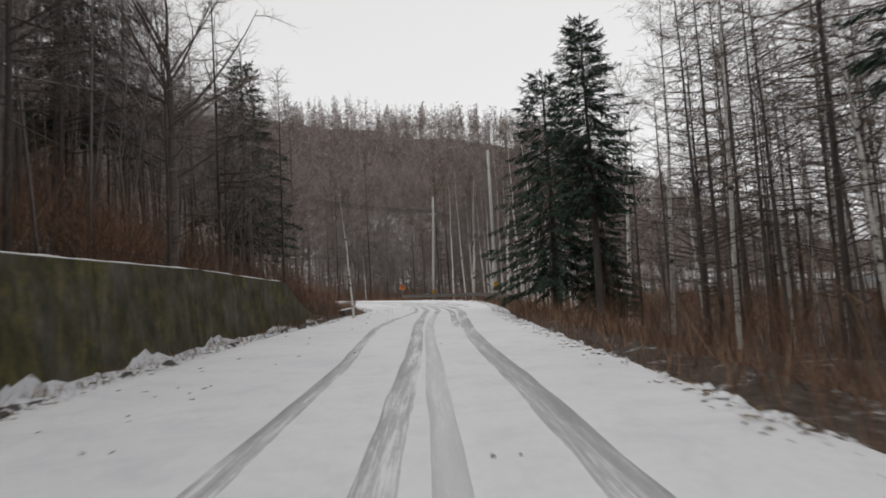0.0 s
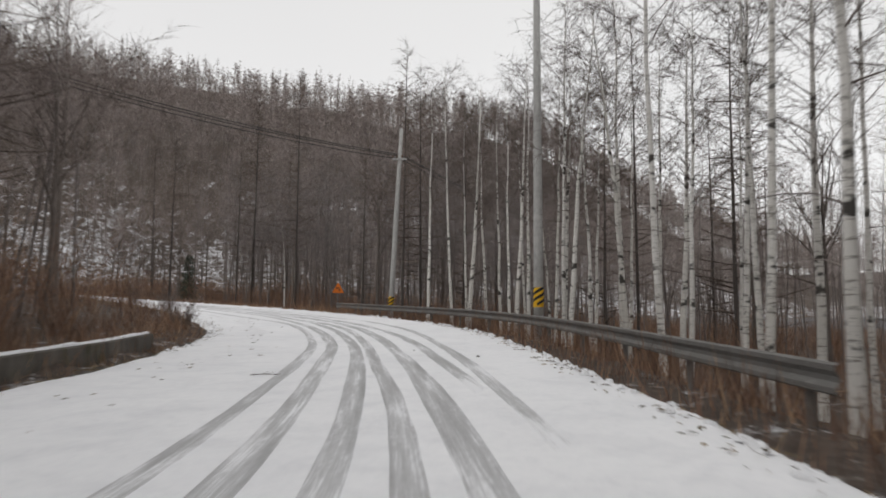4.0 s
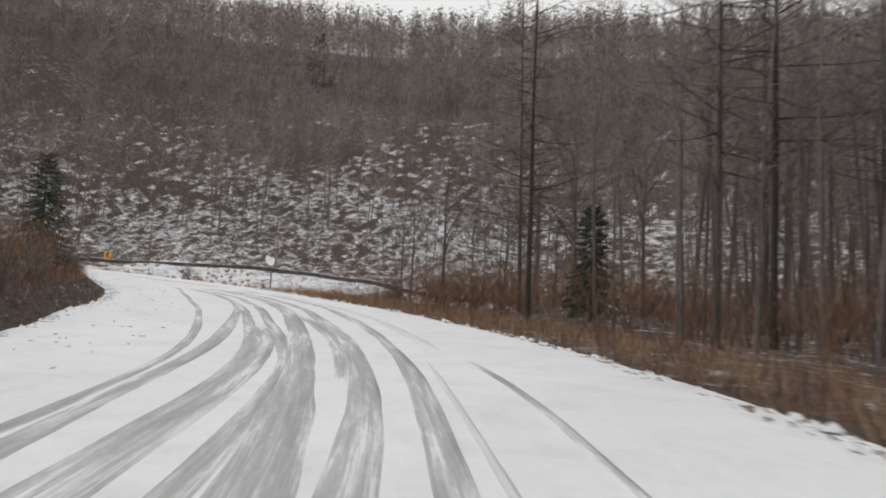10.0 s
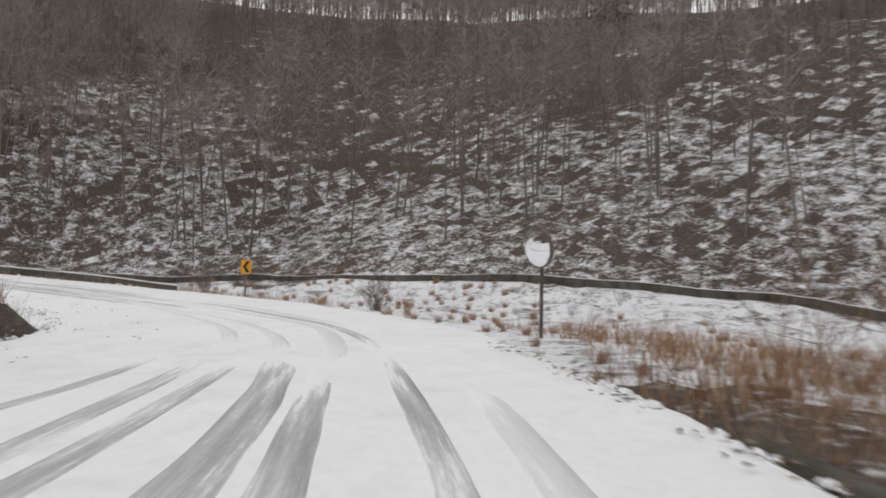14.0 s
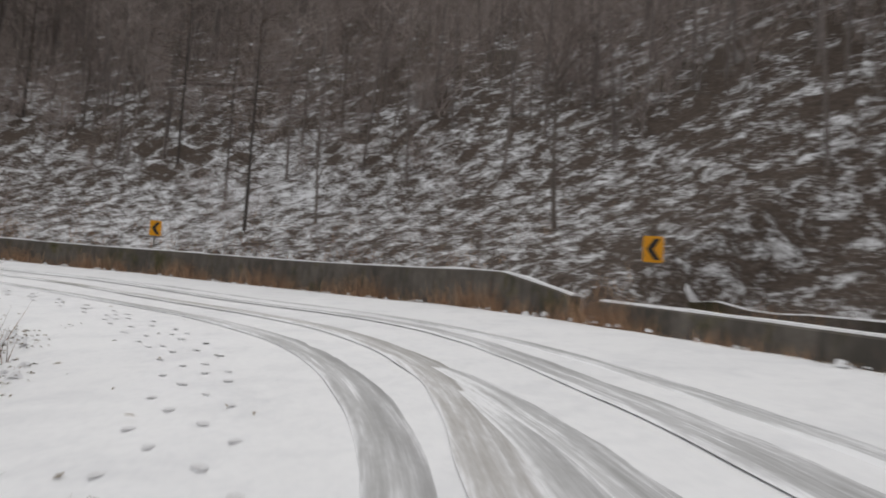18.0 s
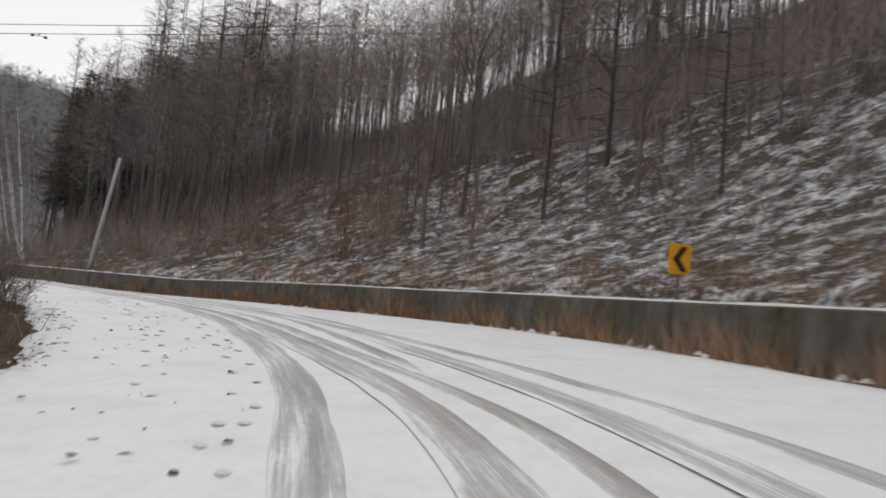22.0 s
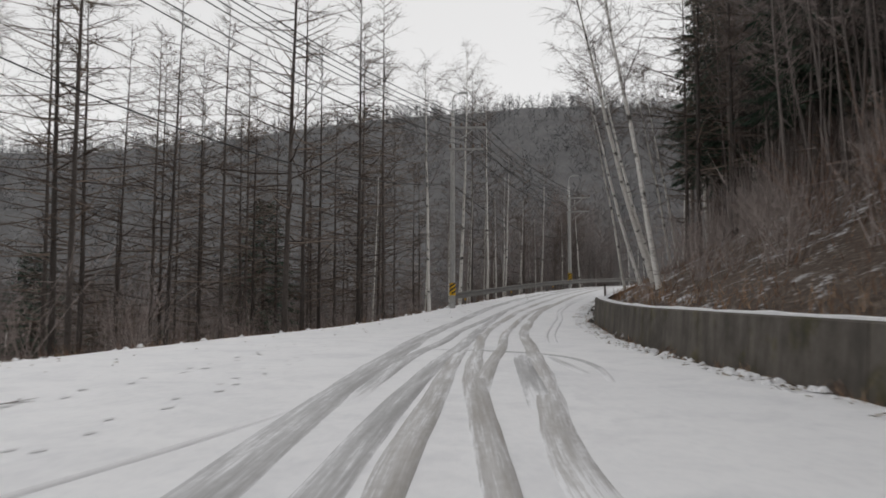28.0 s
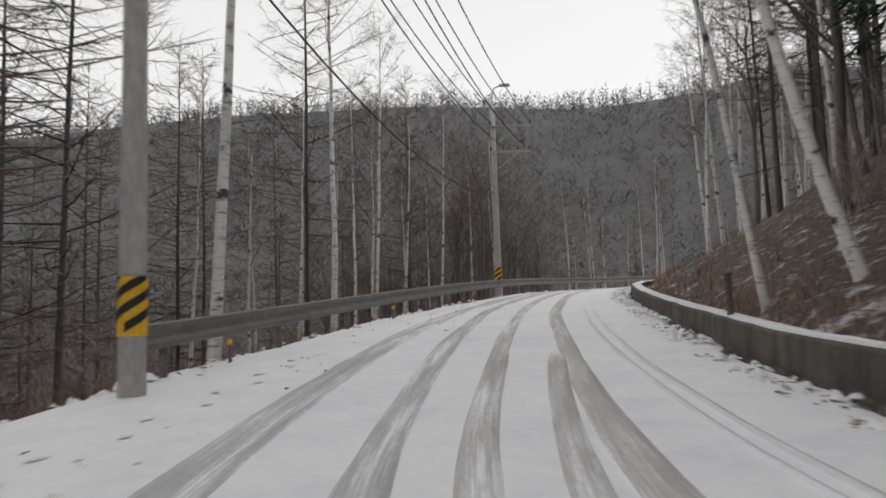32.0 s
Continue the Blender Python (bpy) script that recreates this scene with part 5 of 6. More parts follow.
def scatter(seed, count, keep):
    r = np.random.RandomState(seed)
    out = np.zeros((0, 2))
    while len(out) < count:
        p = keep(r)
        out = np.concatenate([out, p])
    return out[:count]


def hill_spots(lo, hi, xlo, xhi, ylo, yhi):
    def keep(r):
        p = np.stack([r.uniform(xlo, xhi, 2500), r.uniform(ylo, yhi, 2500)], 1)
        d = hill_depth(p[:, 0], p[:, 1])
        k, lat = near_road(p[:, 0], p[:, 1])
        return p[(d > lo) & (d < hi) & (lat > rright_w[k] + 8) & (np.abs(lat) > 14)]
    return keep


LIGHT_TREES = [simple_tree(i, 12.5, 2.8, 46, wide=0.022, low=0.42, forks=4, stout=0.0056) for i in range(8)]
ROADSIDE_TREES = [simple_tree(100 + i, 13, 2.8, 56, wide=0.011, low=0.26, forks=5, stout=0.0045) for i in range(8)]
SLOPE_TREES = [simple_tree(60 + i, 13, 3.2, 30, wide=0.085, low=0.25, stout=0.006) for i in range(6)]
NEAR_RING_TREES = [simple_tree(80 + i, 14, 2.8, 26, True, wide=0.07, low=0.25, forks=3, stout=0.006) for i in range(5)]
RIDGE_TREES = [simple_tree(20 + i, 16, 2.6, 40, True, 0.085, 0.36, 4, 0.0065) for i in range(5)]
FAR_TREES = [simple_tree(40 + i, 11, 3.0, 15, wide=0.16, low=0.05, forks=2, stout=0.004) for i in range(5)]
woods("hill_woods", "bare brown woods covering the near hillside", scatter(1, 2300, hill_spots(1.5, 60, -160, 40, -45, 175)), LIGHT_TREES, MAT["woods"], (0.55, 1.1), 1, MAT["wood_trunk"])
woods("crest_woods", "dense bare woods on the shoulder of the hill", scatter(11, 300, hill_spots(14, 62, -145, -84, -48, 36)), LIGHT_TREES, MAT["woods"], (0.85, 1.25), 11, MAT["wood_trunk"])
woods("slope_woods", "bare brown woods higher on the hillside", scatter(2, 2100, hill_spots(40, 150, -220, 100, -40, 270)), SLOPE_TREES, MAT["woods"], (0.7, 1.2), 2, MAT["wood_trunk"])
woods("ridge_woods", "tall bare larch woods along the ridge", scatter(3, 1300, hill_spots(85, 190, -250, 120, 20, 300)), RIDGE_TREES, MAT["woods"], (0.85, 1.2), 3, MAT["wood_trunk"])


def ring_spots(r):
    a, d = r.uniform(radians(50), radians(190), 5000), np.sqrt(r.uniform(170 ** 2, 520 ** 2, 5000))
    p = np.stack([-20 + d * np.sin(a), d * np.cos(a)], 1)
    k, lat = near_road(p[:, 0], p[:, 1])
    return p[np.abs(lat) > 45]


def inner_ring_spots(r):
    a, d = r.uniform(radians(60), radians(200), 3000), np.sqrt(r.uniform(70 ** 2, 185 ** 2, 3000))
    p = np.stack([-20 + d * np.sin(a), d * np.cos(a)], 1)
    k, lat = near_road(p[:, 0], p[:, 1])
    return p[(np.abs(lat) > 32) & (hill_depth(p[:, 0], p[:, 1]) < 0)]


def valley_spots(r):
    p = np.stack([r.uniform(20, 140, 3000), r.uniform(-70, 150, 3000)], 1)
    k, lat = near_road(p[:, 0], p[:, 1])
    return p[(lat > 26) & (hill_depth(p[:, 0], p[:, 1]) < 0)]


def dark_stand_spots(r):
    p = inner_ring_spots(r)
    return p[np.degrees(np.arctan2(p[:, 0] + 20, p[:, 1])) < 121]


def light_stand_spots(r):
    p = inner_ring_spots(r)
    return p[np.degrees(np.arctan2(p[:, 0] + 20, p[:, 1])) >= 121]


# valley stands take the shaded twig tones, deepest to the left
woods("valley_larches", "bare larch stand on the near side of the valley, toned dark for shade", scatter(9, 1300, dark_stand_spots), NEAR_RING_TREES, MAT["dark_woods"], (0.75, 1.15), 9, MAT["larch_bark"])
woods("valley_side_woods", "bare woods on the near side of the valley, shade in their grey tone", scatter(19, 420, light_stand_spots), NEAR_RING_TREES, MAT["shade_woods"], (0.7, 1.1), 19, MAT["wood_trunk"])
# haze over the far slope comes from the crown colour
woods("far_woods", "bare woods on the far side of the valley, greyed in colour for haze", scatter(4, 6800, ring_spots), FAR_TREES, MAT["far_woods"], (0.8, 1.3), 4, sunk=3.0)
woods("valley_woods", "bare woods on the valley floor", scatter(5, 260, valley_spots), LIGHT_TREES, MAT["woods"], (0.8, 1.2), 5, MAT["wood_trunk"])


# ---- thickets, brush and dry grass: beyond counting ----
def thicket_shape(seed, height, count, wide=0.012):
    """Corners and triangles of one bush: thin stems from one foot that fork into twigs."""
    r = np.random.RandomState(seed)
    v, f = [], []
    for _ in range(count):
        a, tilt = r.uniform(0, 6.283), r.uniform(0.05, 0.75)
        d = np.array([math.cos(a) * tilt, math.sin(a) * tilt, 1.0])
        p = np.array([r.normal(0, 0.25), r.normal(0, 0.25), -0.1])
        q = p + d * height * r.uniform(0.4, 1.0)
        for s0, e0, w in [(p, q, wide)] + [(p + (q - p) * k, p + (q - p) * k + (d + r.normal(size=3) * 0.6) * height * r.uniform(0.15, 0.35), wide * 0.6) for k in r.uniform(0.3, 0.95, 4)]:
            s = np.cross(e0 - s0, r.normal(size=3))
            s = s / (np.linalg.norm(s) + 1e-9) * w
            k = len(v)
            v.extend([s0 - s, s0 + s, e0])
            f.append((k, k + 1, k + 2))
    return np.array(v), np.array(f)


def beside(zones):
    """Spots beside the road: marks, distances from the line, and how many."""
    out = []
    for lo, hi, near, far, count, seed in zones:
        r = np.random.RandomState(seed)
        got = 0
        while got < count:
            m, lat = r.uniform(lo, hi, count), r.uniform(near, far, count)
            k = np.clip(np.searchsorted(rmark, m), 0, len(rmark) - 1)
            p = rc[k] + lat[:, None] * rright[k] + r.normal(0, 0.3, (count, 2))
            kk, ll = near_road(p[:, 0], p[:, 1])
            p = p[(ll > rright_w[kk] + 1.7) | (ll < -rleft_w[kk] - 1.7)]
            out.append(p[:count - got])
            got += len(out[-1])
    return np.concatenate(out)


BUSHES = [thicket_shape(i, 2.8, 22) for i in range(6)]
woods("thicket", "dense bare brown thicket under the roadside trees", beside([(-3, 6.5, -17, -8.2, 320, 1), (-3, 9, 7.5, 36, 460, 2), (7.6, 14.5, 8, 48, 720, 3), (6, 17, -24, -9, 170, 4), (13.4, 15.2, 7, 24, 130, 9), (25, 31, 9, 20, 60, 10), (-2, 5, -16, -9, 200, 11)]), BUSHES, MAT["brush"], (0.5, 1.25), 6)
woods("bank_scrub", "low dark leafless scrub standing in the snow of the bank", beside([(18.2, 27, 9, 30, 330, 51), (14.5, 18.5, 12, 40, 260, 52), (26, 34, 8.5, 22, 220, 53)]), BUSHES, MAT["twig"], (0.15, 0.42), 27)
woods("crest_thicket", "bushy bare young trees along the shoulder of the hill", scatter(41, 900, hill_spots(10.5, 58, -150, -80, -48, 90)), BUSHES, MAT["woods"], (1.0, 1.9), 41)
woods("slope_thicket", "bare brown undergrowth on the upper slope and below the road", beside([(20, 28, 10, 40, 170, 5), (28, 35, 9.5, 40, 260, 8), (25, 29, 18, 34, 160, 12), (28, 34.5, 6.5, 30, 300, 7), (29.5, 34.5, -22, -7.5, 110, 6)]), BUSHES, MAT["woods"], (0.5, 1.2), 7)


def blades(name, label, zones, mat):
    """Dry stalks in strips along the road's edges: marks, side, distances past the edge, heights, count."""
    verts, total = [], 0
    for i, (lo, hi, sgn, near, far, short, tall, count) in enumerate(zones):
        r = np.random.RandomState(100 + i)
        m = r.uniform(lo, hi, count)
        k = np.clip(np.searchsorted(rmark, m), 0, len(rmark) - 1)
        e = near + (far - near) * r.beta(1.2, 1.5, count)
        clump = 0.5 + 0.5 * np.sin(station[k] * 1.7 + 3 * np.sin(e * 1.3) + i)
        keep = r.uniform(0, 1, count) < 0.35 + 0.75 * clump
        k, e = k[keep], e[keep]
        lat = np.where(sgn > 0, rright_w[k] + e, -rleft_w[k] - e)
        p = rc[k] + lat[:, None] * rright[k] + tangent[k] * r.uniform(-0.4, 0.4, (len(k), 1))
        z = ground_height(p[:, 0], p[:, 1])
        h = r.uniform(short, tall, len(k)) * (0.6 + 0.5 * clump[keep])
        a = r.uniform(0, 6.283, len(k))
        w = r.uniform(0.006, 0.013, len(k))
        base = np.concatenate([p, z[:, None] - 0.03], 1)
        side = np.stack([np.cos(a) * w, np.sin(a) * w, 0 * w], 1)
        tip = base + np.stack([r.normal(0, 0.33, len(k)) * h, r.normal(0, 0.33, len(k)) * h, h], 1)
        verts.append(np.stack([base - side, base + side, tip], 1).reshape(-1, 3))
    v = np.concatenate(verts)
    ob = new(name, array_mesh(name, v, np.arange(len(v)).reshape(-1, 3), mat))
    return tagged(ob, label, "dry plants", kind="stuff")


blades("roadside_brush", "reddish brown dry brush and stalks along the road edges", [
    (-2, 9.3, 1, 0.3, 4.8, 0.25, 1.1, 17000), (9.3, 15.0, 1, 0.3, 5.5, 0.2, 0.8, 7000), (-2, 4.0, -1, 0.1, 1.1, 0.06, 0.3, 3500),
    (2.6, 7.5, -1, 0.4, 4.0, 0.2, 0.9, 6000), (7.5, 17.5, -1, 0.4, 3.5, 0.2, 0.9, 6500), (17.5, 27, -1, 0.2, 3.5, 0.2, 0.9, 6500),
    (27, 37, -1, 0.2, 2.2, 0.15, 0.6, 5000), (24.4, 28.3, 1, 0.0, 0.28, 0.3, 0.95, 9000), (20, 25, 1, 1.1, 6.5, 0.15, 0.7, 3000), (25, 38, 1, 1.1, 6.5, 0.15, 0.6, 6500),
], MAT["brush"])
blades("dry_grass", "tan dry grass in tufts by the walls and edges", [
    (19.3, 25.5, 1, -0.05, 0.28, 0.3, 1.0, 12000), (25.5, 27.9, 1, 0.0, 0.28, 0.25, 0.8, 4500), (27.9, 32, 1, 0.0, 0.28, 0.1, 0.4, 2000), (12.2, 15.2, 1, 0.35, 5.5, 0.2, 0.65, 8000), (10.5, 12.2, 1, 0.4, 5, 0.2, 0.6, 2500), (15.0, 16.1, 1, 2.2, 8, 0.2, 0.7, 3500), (17.9, 19.5, 1, -0.1, 0.28, 0.1, 0.45, 2500), (20, 38, 1, 0.9, 2.2, 0.15, 0.6, 4000), (17.0, 19.6, 1, 0.4, 2.2, 0.2, 0.7, 2600),
    (22.5, 27.5, 1, 1.2, 3.5, 0.2, 0.7, 2600), (5.0, 8.0, -1, 0.4, 2.0, 0.2, 0.6, 1800), (9.0, 10.2, 1, 1.0, 4.0, 0.3, 0.9, 1500),
], MAT["grass"])

woods("roadside_woods", "bare brown trees filling the woods beside the lower road", beside([(-3, 7, -17, -10.5, 220, 21), (-3, 8.5, 14, 50, 220, 22), (7.5, 13.6, 12, 52, 430, 23), (26, 34, 12, 36, 260, 25), (34, 40, 14, 40, 60, 27), (28, 33.5, 10, 20, 120, 26)]), ROADSIDE_TREES, MAT["woods"], (0.6, 1.15), 8, MAT["wood_trunk"])

# same trees as roadside_woods, in the shaded twig tone
woods("bank_woods", "tall bare woods on the banks beside the road, toned darker for shade", beside([(-3, 4.5, -17, -11, 130, 31), (28.5, 33.2, 10, 24, 150, 32), (32.5, 35.2, 10.5, 24, 85, 34), (25.5, 28.5, 20, 36, 45, 36), (8.5, 13, 9.5, 28, 150, 37), (-3, 3.5, 11, 30, 110, 35)]), ROADSIDE_TREES, MAT["shade_woods"], (0.95, 1.25), 12, MAT["wood_trunk"])


# ---- roadside furniture ----
def utility_pole(x, y, height, radius, label, arms=(), turn=0.0, lean=(0, 0), stripes=True, lamp=False, stripe_z=1.25):
    z = height_at(x, y)
    p = thing("utility_pole", (x, y, z), label, "utility pole", "utility poles", turn)
    s = Shape()
    top = Vector((lean[0] * height, lean[1] * height, height))
    s.tube([Vector((0, 0, -0.6)) - top * (0.6 / height), top * 0.25, top * 0.6, top], [radius, radius * 0.93, radius * 0.8, radius * 0.62], 16)
    part("shaft", s, MAT["pole"], p, smooth=True)
    if stripes:
        band = Shape()
        n = 20
        lo, hi = stripe_z - 0.34, stripe_z + 0.34
        c0, c1 = top * (lo / height), top * (hi / height)
        band.tube([Vector((c0.x, c0.y, lo)), Vector((c1.x, c1.y, hi))], [radius * 0.97 + 0.012] * 2, n, cap=False)
        warning_band = part("warning_band", band, MAT["yellow"], p, "yellow band with black slanted stripes")
        for j in range(3):
            bar = Shape()
            verts, faces = [], []
            for i in range(n + 1):
                a = math.pi * 2 * i / n
                rise = lo + 0.02 + (j * 0.22 + (i / n) * 0.66) % 0.66
                if rise + 0.11 > hi:
                    rise = min(rise, hi - 0.005)
                for zz in (rise, min(rise + 0.11, hi)):
                    c = top * (zz / height)
                    verts.append((c.x + (radius * 0.97 + 0.017) * math.cos(a), c.y + (radius * 0.97 + 0.017) * math.sin(a), zz))
            faces = [(2 * i, 2 * i + 2, 2 * i + 3, 2 * i + 1) for i in range(n) if abs(verts[2 * i][2] - verts[2 * i + 2][2]) < 0.2]
            bar.add(verts, faces)
            part("stripe", bar, MAT["black"], warning_band, "black slanted stripe")
    for zz, length, offset in arms:
        a = Shape()
        c = top * (zz / height)
        a.box((c.x + offset, c.y - 0.12, zz), (length, 0.11, 0.11), bevel=0.015)
        crossarm = part("crossarm", a, MAT["pole"], p)
        st = Shape()
        st.tube([(c.x + offset * 0.3, c.y - 0.1, zz - 0.75), (c.x + offset + 0.25 * length, c.y - 0.12, zz)], [0.03, 0.03], 6)
        part("brace", st, MAT["pole"], p)
        for q in (-0.46, -0.16, 0.2, 0.46):
            ins = Shape()
            ins.tube([(c.x + offset + q * length, c.y - 0.12, zz + h) for h in (0.04, 0.10, 0.12, 0.20, 0.22, 0.28)], [0.02, 0.03, 0.06, 0.05, 0.06, 0.025], 8)
            part("insulator", ins, MAT["ceramic"], crossarm, "dark brown insulator")
    if lamp:
        arm = Shape()
        arm.tube([top, top + Vector((0, 0, 0.55)), top + Vector((0.1, 0, 0.85)), top + Vector((0.4, 0, 0.98))], [0.04, 0.035, 0.03, 0.03], 8)
        lamp_arm = part("lamp_arm", arm, MAT["lamp"], p)
        head = Shape()
        head.box(top + Vector((0.6, 0, 0.98)), (0.5, 0.2, 0.1), bevel=0.05)
        part("lamp_head", head, MAT["lamp"], lamp_arm)
    return p


POLE = "grey concrete utility pole with a striped warning band"
utility_pole(6.2, 24.9, 13.5, 0.175, POLE, stripe_z=1.5)
utility_pole(-2.42, 45.6, 12.4, 0.18, "leaning grey concrete utility pole with wires at its top", lean=(0.045, 0.0), arms=((10.4, 0.9, 0),), stripe_z=1.3)
utility_pole(-44.8, 16.0, 12.5, 0.18, "grey concrete utility pole with two crossarms", arms=((12.0, 1.9, 0.35), (10.7, 1.7, 0.35)), turn=256)
utility_pole(-28.87, -12.4, 11.0, 0.16, "grey concrete utility pole with crossarms and a street lamp", arms=((10.0, 2.0, 0.8), (8.8, 1.9, 0.75)), turn=232, lamp=True, stripe_z=1.15)
utility_pole(-15.5, -35.4, 9.1, 0.17, "grey concrete utility pole with crossarms and a street lamp", arms=((8.1, 2.0, 0.8), (6.9, 1.9, 0.75)), turn=220, lamp=True)
utility_pole(-58.6, 2.6, 7.3, 0.165, "bare grey concrete pole leaning over the wall", lean=(-0.14, -0.02), stripes=False)


def guard_rail(name, lo, hi, lateral, sgn, top, label):
    """W-beam rail on steel posts along the road."""
    ks = np.where((rmark >= lo) & (rmark <= hi))[0]
    g = new(name)
    tagged(g, label, "guardrail", "guardrails")
    profile = [(0.0, -0.175), (0.045, -0.15), (0.045, -0.09), (0.0, -0.03), (0.0, 0.03), (0.045, 0.09), (0.045, 0.15), (0.0, 0.175)]
    i = 0
    while i < len(ks) - 1:
        seg = ks[i:i + 7]
        beam = Shape()
        rows = []
        for k in seg:
            lat = lateral(rmark[k])
            zc = rz[k] + rbank[k] * lat + top - 0.175
            row = []
            for o, h in profile:
                p = rc[k] + (lat - sgn * o) * rright[k]
                row.append((p[0], p[1], zc + h))
            for o, h in reversed(profile):
                p = rc[k] + (lat - sgn * (o - 0.006)) * rright[k]
                row.append((p[0], p[1], zc + h))
            rows.append(row)
        c = len(rows[0])
        beam.add([p for r in rows for p in r], [(r * c + q, r * c + (q + 1) % c, (r + 1) * c + (q + 1) % c, (r + 1) * c + q) for r in range(len(rows) - 1) for q in range(c)])
        part("rail_beam", beam, MAT["zinc"], g)
        i += 6
    for k in ks[1::5]:
        lat = lateral(rmark[k]) + sgn * 0.09
        p = rc[k] + lat * rright[k]
        z0 = height_at(p[0], p[1])
        z1 = rz[k] + rbank[k] * lat + top - 0.03
        post = Shape()
        post.tube([(p[0], p[1], z0 - 0.4), (p[0], p[1], z1)], [0.06, 0.06], 10)
        part("post", post, MAT["zinc"], g)
    return g


guard_rail("guardrail", 4.75, 9.42, lambda m: float(np.interp(m, [4.7, 6.5, 8.0, 9.42], [4.13, 4.80, 5.13, 5.51])), 1, 0.56, "weathered steel W-beam guardrail beside the birches")
guard_rail("guardrail", 33.1, 40.5, lambda m: float(-np.interp(m, [33.1, 34.5, 36, 41], [4.75, 3.9, 2.62, 3.1])), -1, 0.75, "weathered steel W-beam guardrail above the valley")


def chevron_sign(x, y, z, turn, label):
    """Yellow chevron board on a post, point to the left; z is the board's middle."""
    g = height_at(x, y)
    s = thing("chevron_sign", (x, y, g), label, "road sign", "chevron signs", turn)
    h = z - g
    post = Shape()
    post.tube([(0, 0.03, -0.4), (0, 0.03, h + 0.25)], [0.038, 0.038], 10)
    part("post", post, MAT["zinc"], s)
    board = Shape()
    w, t = 0.23, 0.31
    board.plate([(-w + 0.03, -t), (w - 0.03, -t), (w, -t + 0.03), (w, t - 0.03), (w - 0.03, t), (-w + 0.03, t), (-w, t - 0.03), (-w, -t + 0.03)], 0.012, Matrix.Identity(3), (0, -0.02, h))
    board_part = part("board", board, MAT["amber"], s)
    for dz in (-0.2, 0.2):
        clamp = Shape()
        clamp.box((0, 0.03, h + dz), (0.14, 0.10, 0.035), bevel=0.01)
        part("clamp", clamp, MAT["zinc"], s, "steel clamp behind the board")
    arrow = Shape()
    arrow.plate([(-0.15, 0), (0.02, 0.25), (0.16, 0.25), (0.0, 0.0), (0.16, -0.25), (0.02, -0.25)], 0.004, Matrix.Identity(3), (0, -0.03, h))
    part("chevron", arrow, MAT["black"], board_part, "black chevron pointing round the bend")
    return s


CHEV = "yellow road sign with a black chevron on a post"
chevron_sign(-78.1, 82.8, 8.7, 75, CHEV)
chevron_sign(-94.9, 69.0, 10.6, 118, CHEV)
chevron_sign(-96.6, 47.6, 11.9, 155, CHEV)
chevron_sign(-90.3, 31.0, 12.6, 195, CHEV)


def warning_sign(x, y, z, turn):
    g = height_at(x, y)
    s = thing("warning_sign", (x, y, g), "orange-red triangular road sign with a black bend arrow", "road sign", "", turn)
    h = z - g
    post = Shape()
    post.tube([(0, 0.04, -0.4), (0, 0.04, h + 0.3)], [0.035, 0.035], 10)
    part("post", post, MAT["zinc"], s)
    plate = Shape()
    plate.plate([(-0.40, -0.32), (-0.36, -0.36), (0.36, -0.36), (0.40, -0.32), (0.03, 0.34), (-0.03, 0.34)], 0.012, Matrix.Identity(3), (0, -0.02, h))
    sign_plate = part("plate", plate, MAT["orange"], s)
    arrow = Shape()
    arrow.plate([(0.06, -0.24), (0.13, -0.24), (0.13, -0.08), (0.03, 0.03), (-0.06, -0.02), (-0.04, 0.07), (-0.17, 0.0), (-0.05, -0.13), (-0.06, -0.07), (0.0, -0.03), (0.06, -0.10)], 0.004, Matrix.Identity(3), (0, -0.03, h))
    part("arrow", arrow, MAT["black"], sign_plate, "black bend arrow")
    clamp = Shape()
    clamp.box((0, 0.04, h - 0.1), (0.13, 0.10, 0.035), bevel=0.01)
    part("clamp", clamp, MAT["zinc"], s)


warning_sign(-7.2, 51.7, 4.1, 20)


def road_mirror(x, y, z, turn):
    g = height_at(x, y)
    s = thing("road_mirror", (x, y, g), "round convex traffic mirror on a dull steel post, reflecting snow", "traffic mirror", "", turn)
    h = z - g
    post = Shape()
    post.tube([(0, 0.1, -0.4), (0, 0.1, h + 0.2)], [0.045, 0.045], 12)
    part("post", post, MAT["rust"], s)
    rad, rings = 0.52, 5
    glass, back = Shape(), Shape()
    verts, faces = [(0, -0.16, h)], []
    for i in range(1, rings + 1):
        q = i / rings
        for j in range(28):
            a = 2 * math.pi * j / 28
            verts.append((rad * q * math.cos(a), -0.16 + 0.09 * q * q, h + rad * q * math.sin(a)))
    for j in range(28):
        faces.append((0, 1 + j, 1 + (j + 1) % 28))
        for i in range(rings - 1):
            b, c = 1 + i * 28, 1 + (i + 1) * 28
            faces.append((b + j, c + j, c + (j + 1) % 28, b + (j + 1) % 28))
    glass.add(verts, faces)
    tip = Matrix.Translation((0, 0, h)) @ Matrix.Rotation(radians(14), 4, "X") @ Matrix.Translation((0, 0, -h))
    glass.v = [tuple(tip @ Vector(q)) for q in glass.v]
    part("mirror_face", glass, MAT["mirror"], s, "convex mirror face", smooth=True)
    back.tube([(0, -0.075, h), (0, 0.02, h), (0, 0.06, h)], [rad + 0.02, rad + 0.02, rad * 0.4], 28)
    back.v = [tuple(tip @ Vector(q)) for q in back.v]
    part("housing", back, MAT["rim"], s)
    return s


road_mirror(-59.2, 85.4, 8.2, 2)


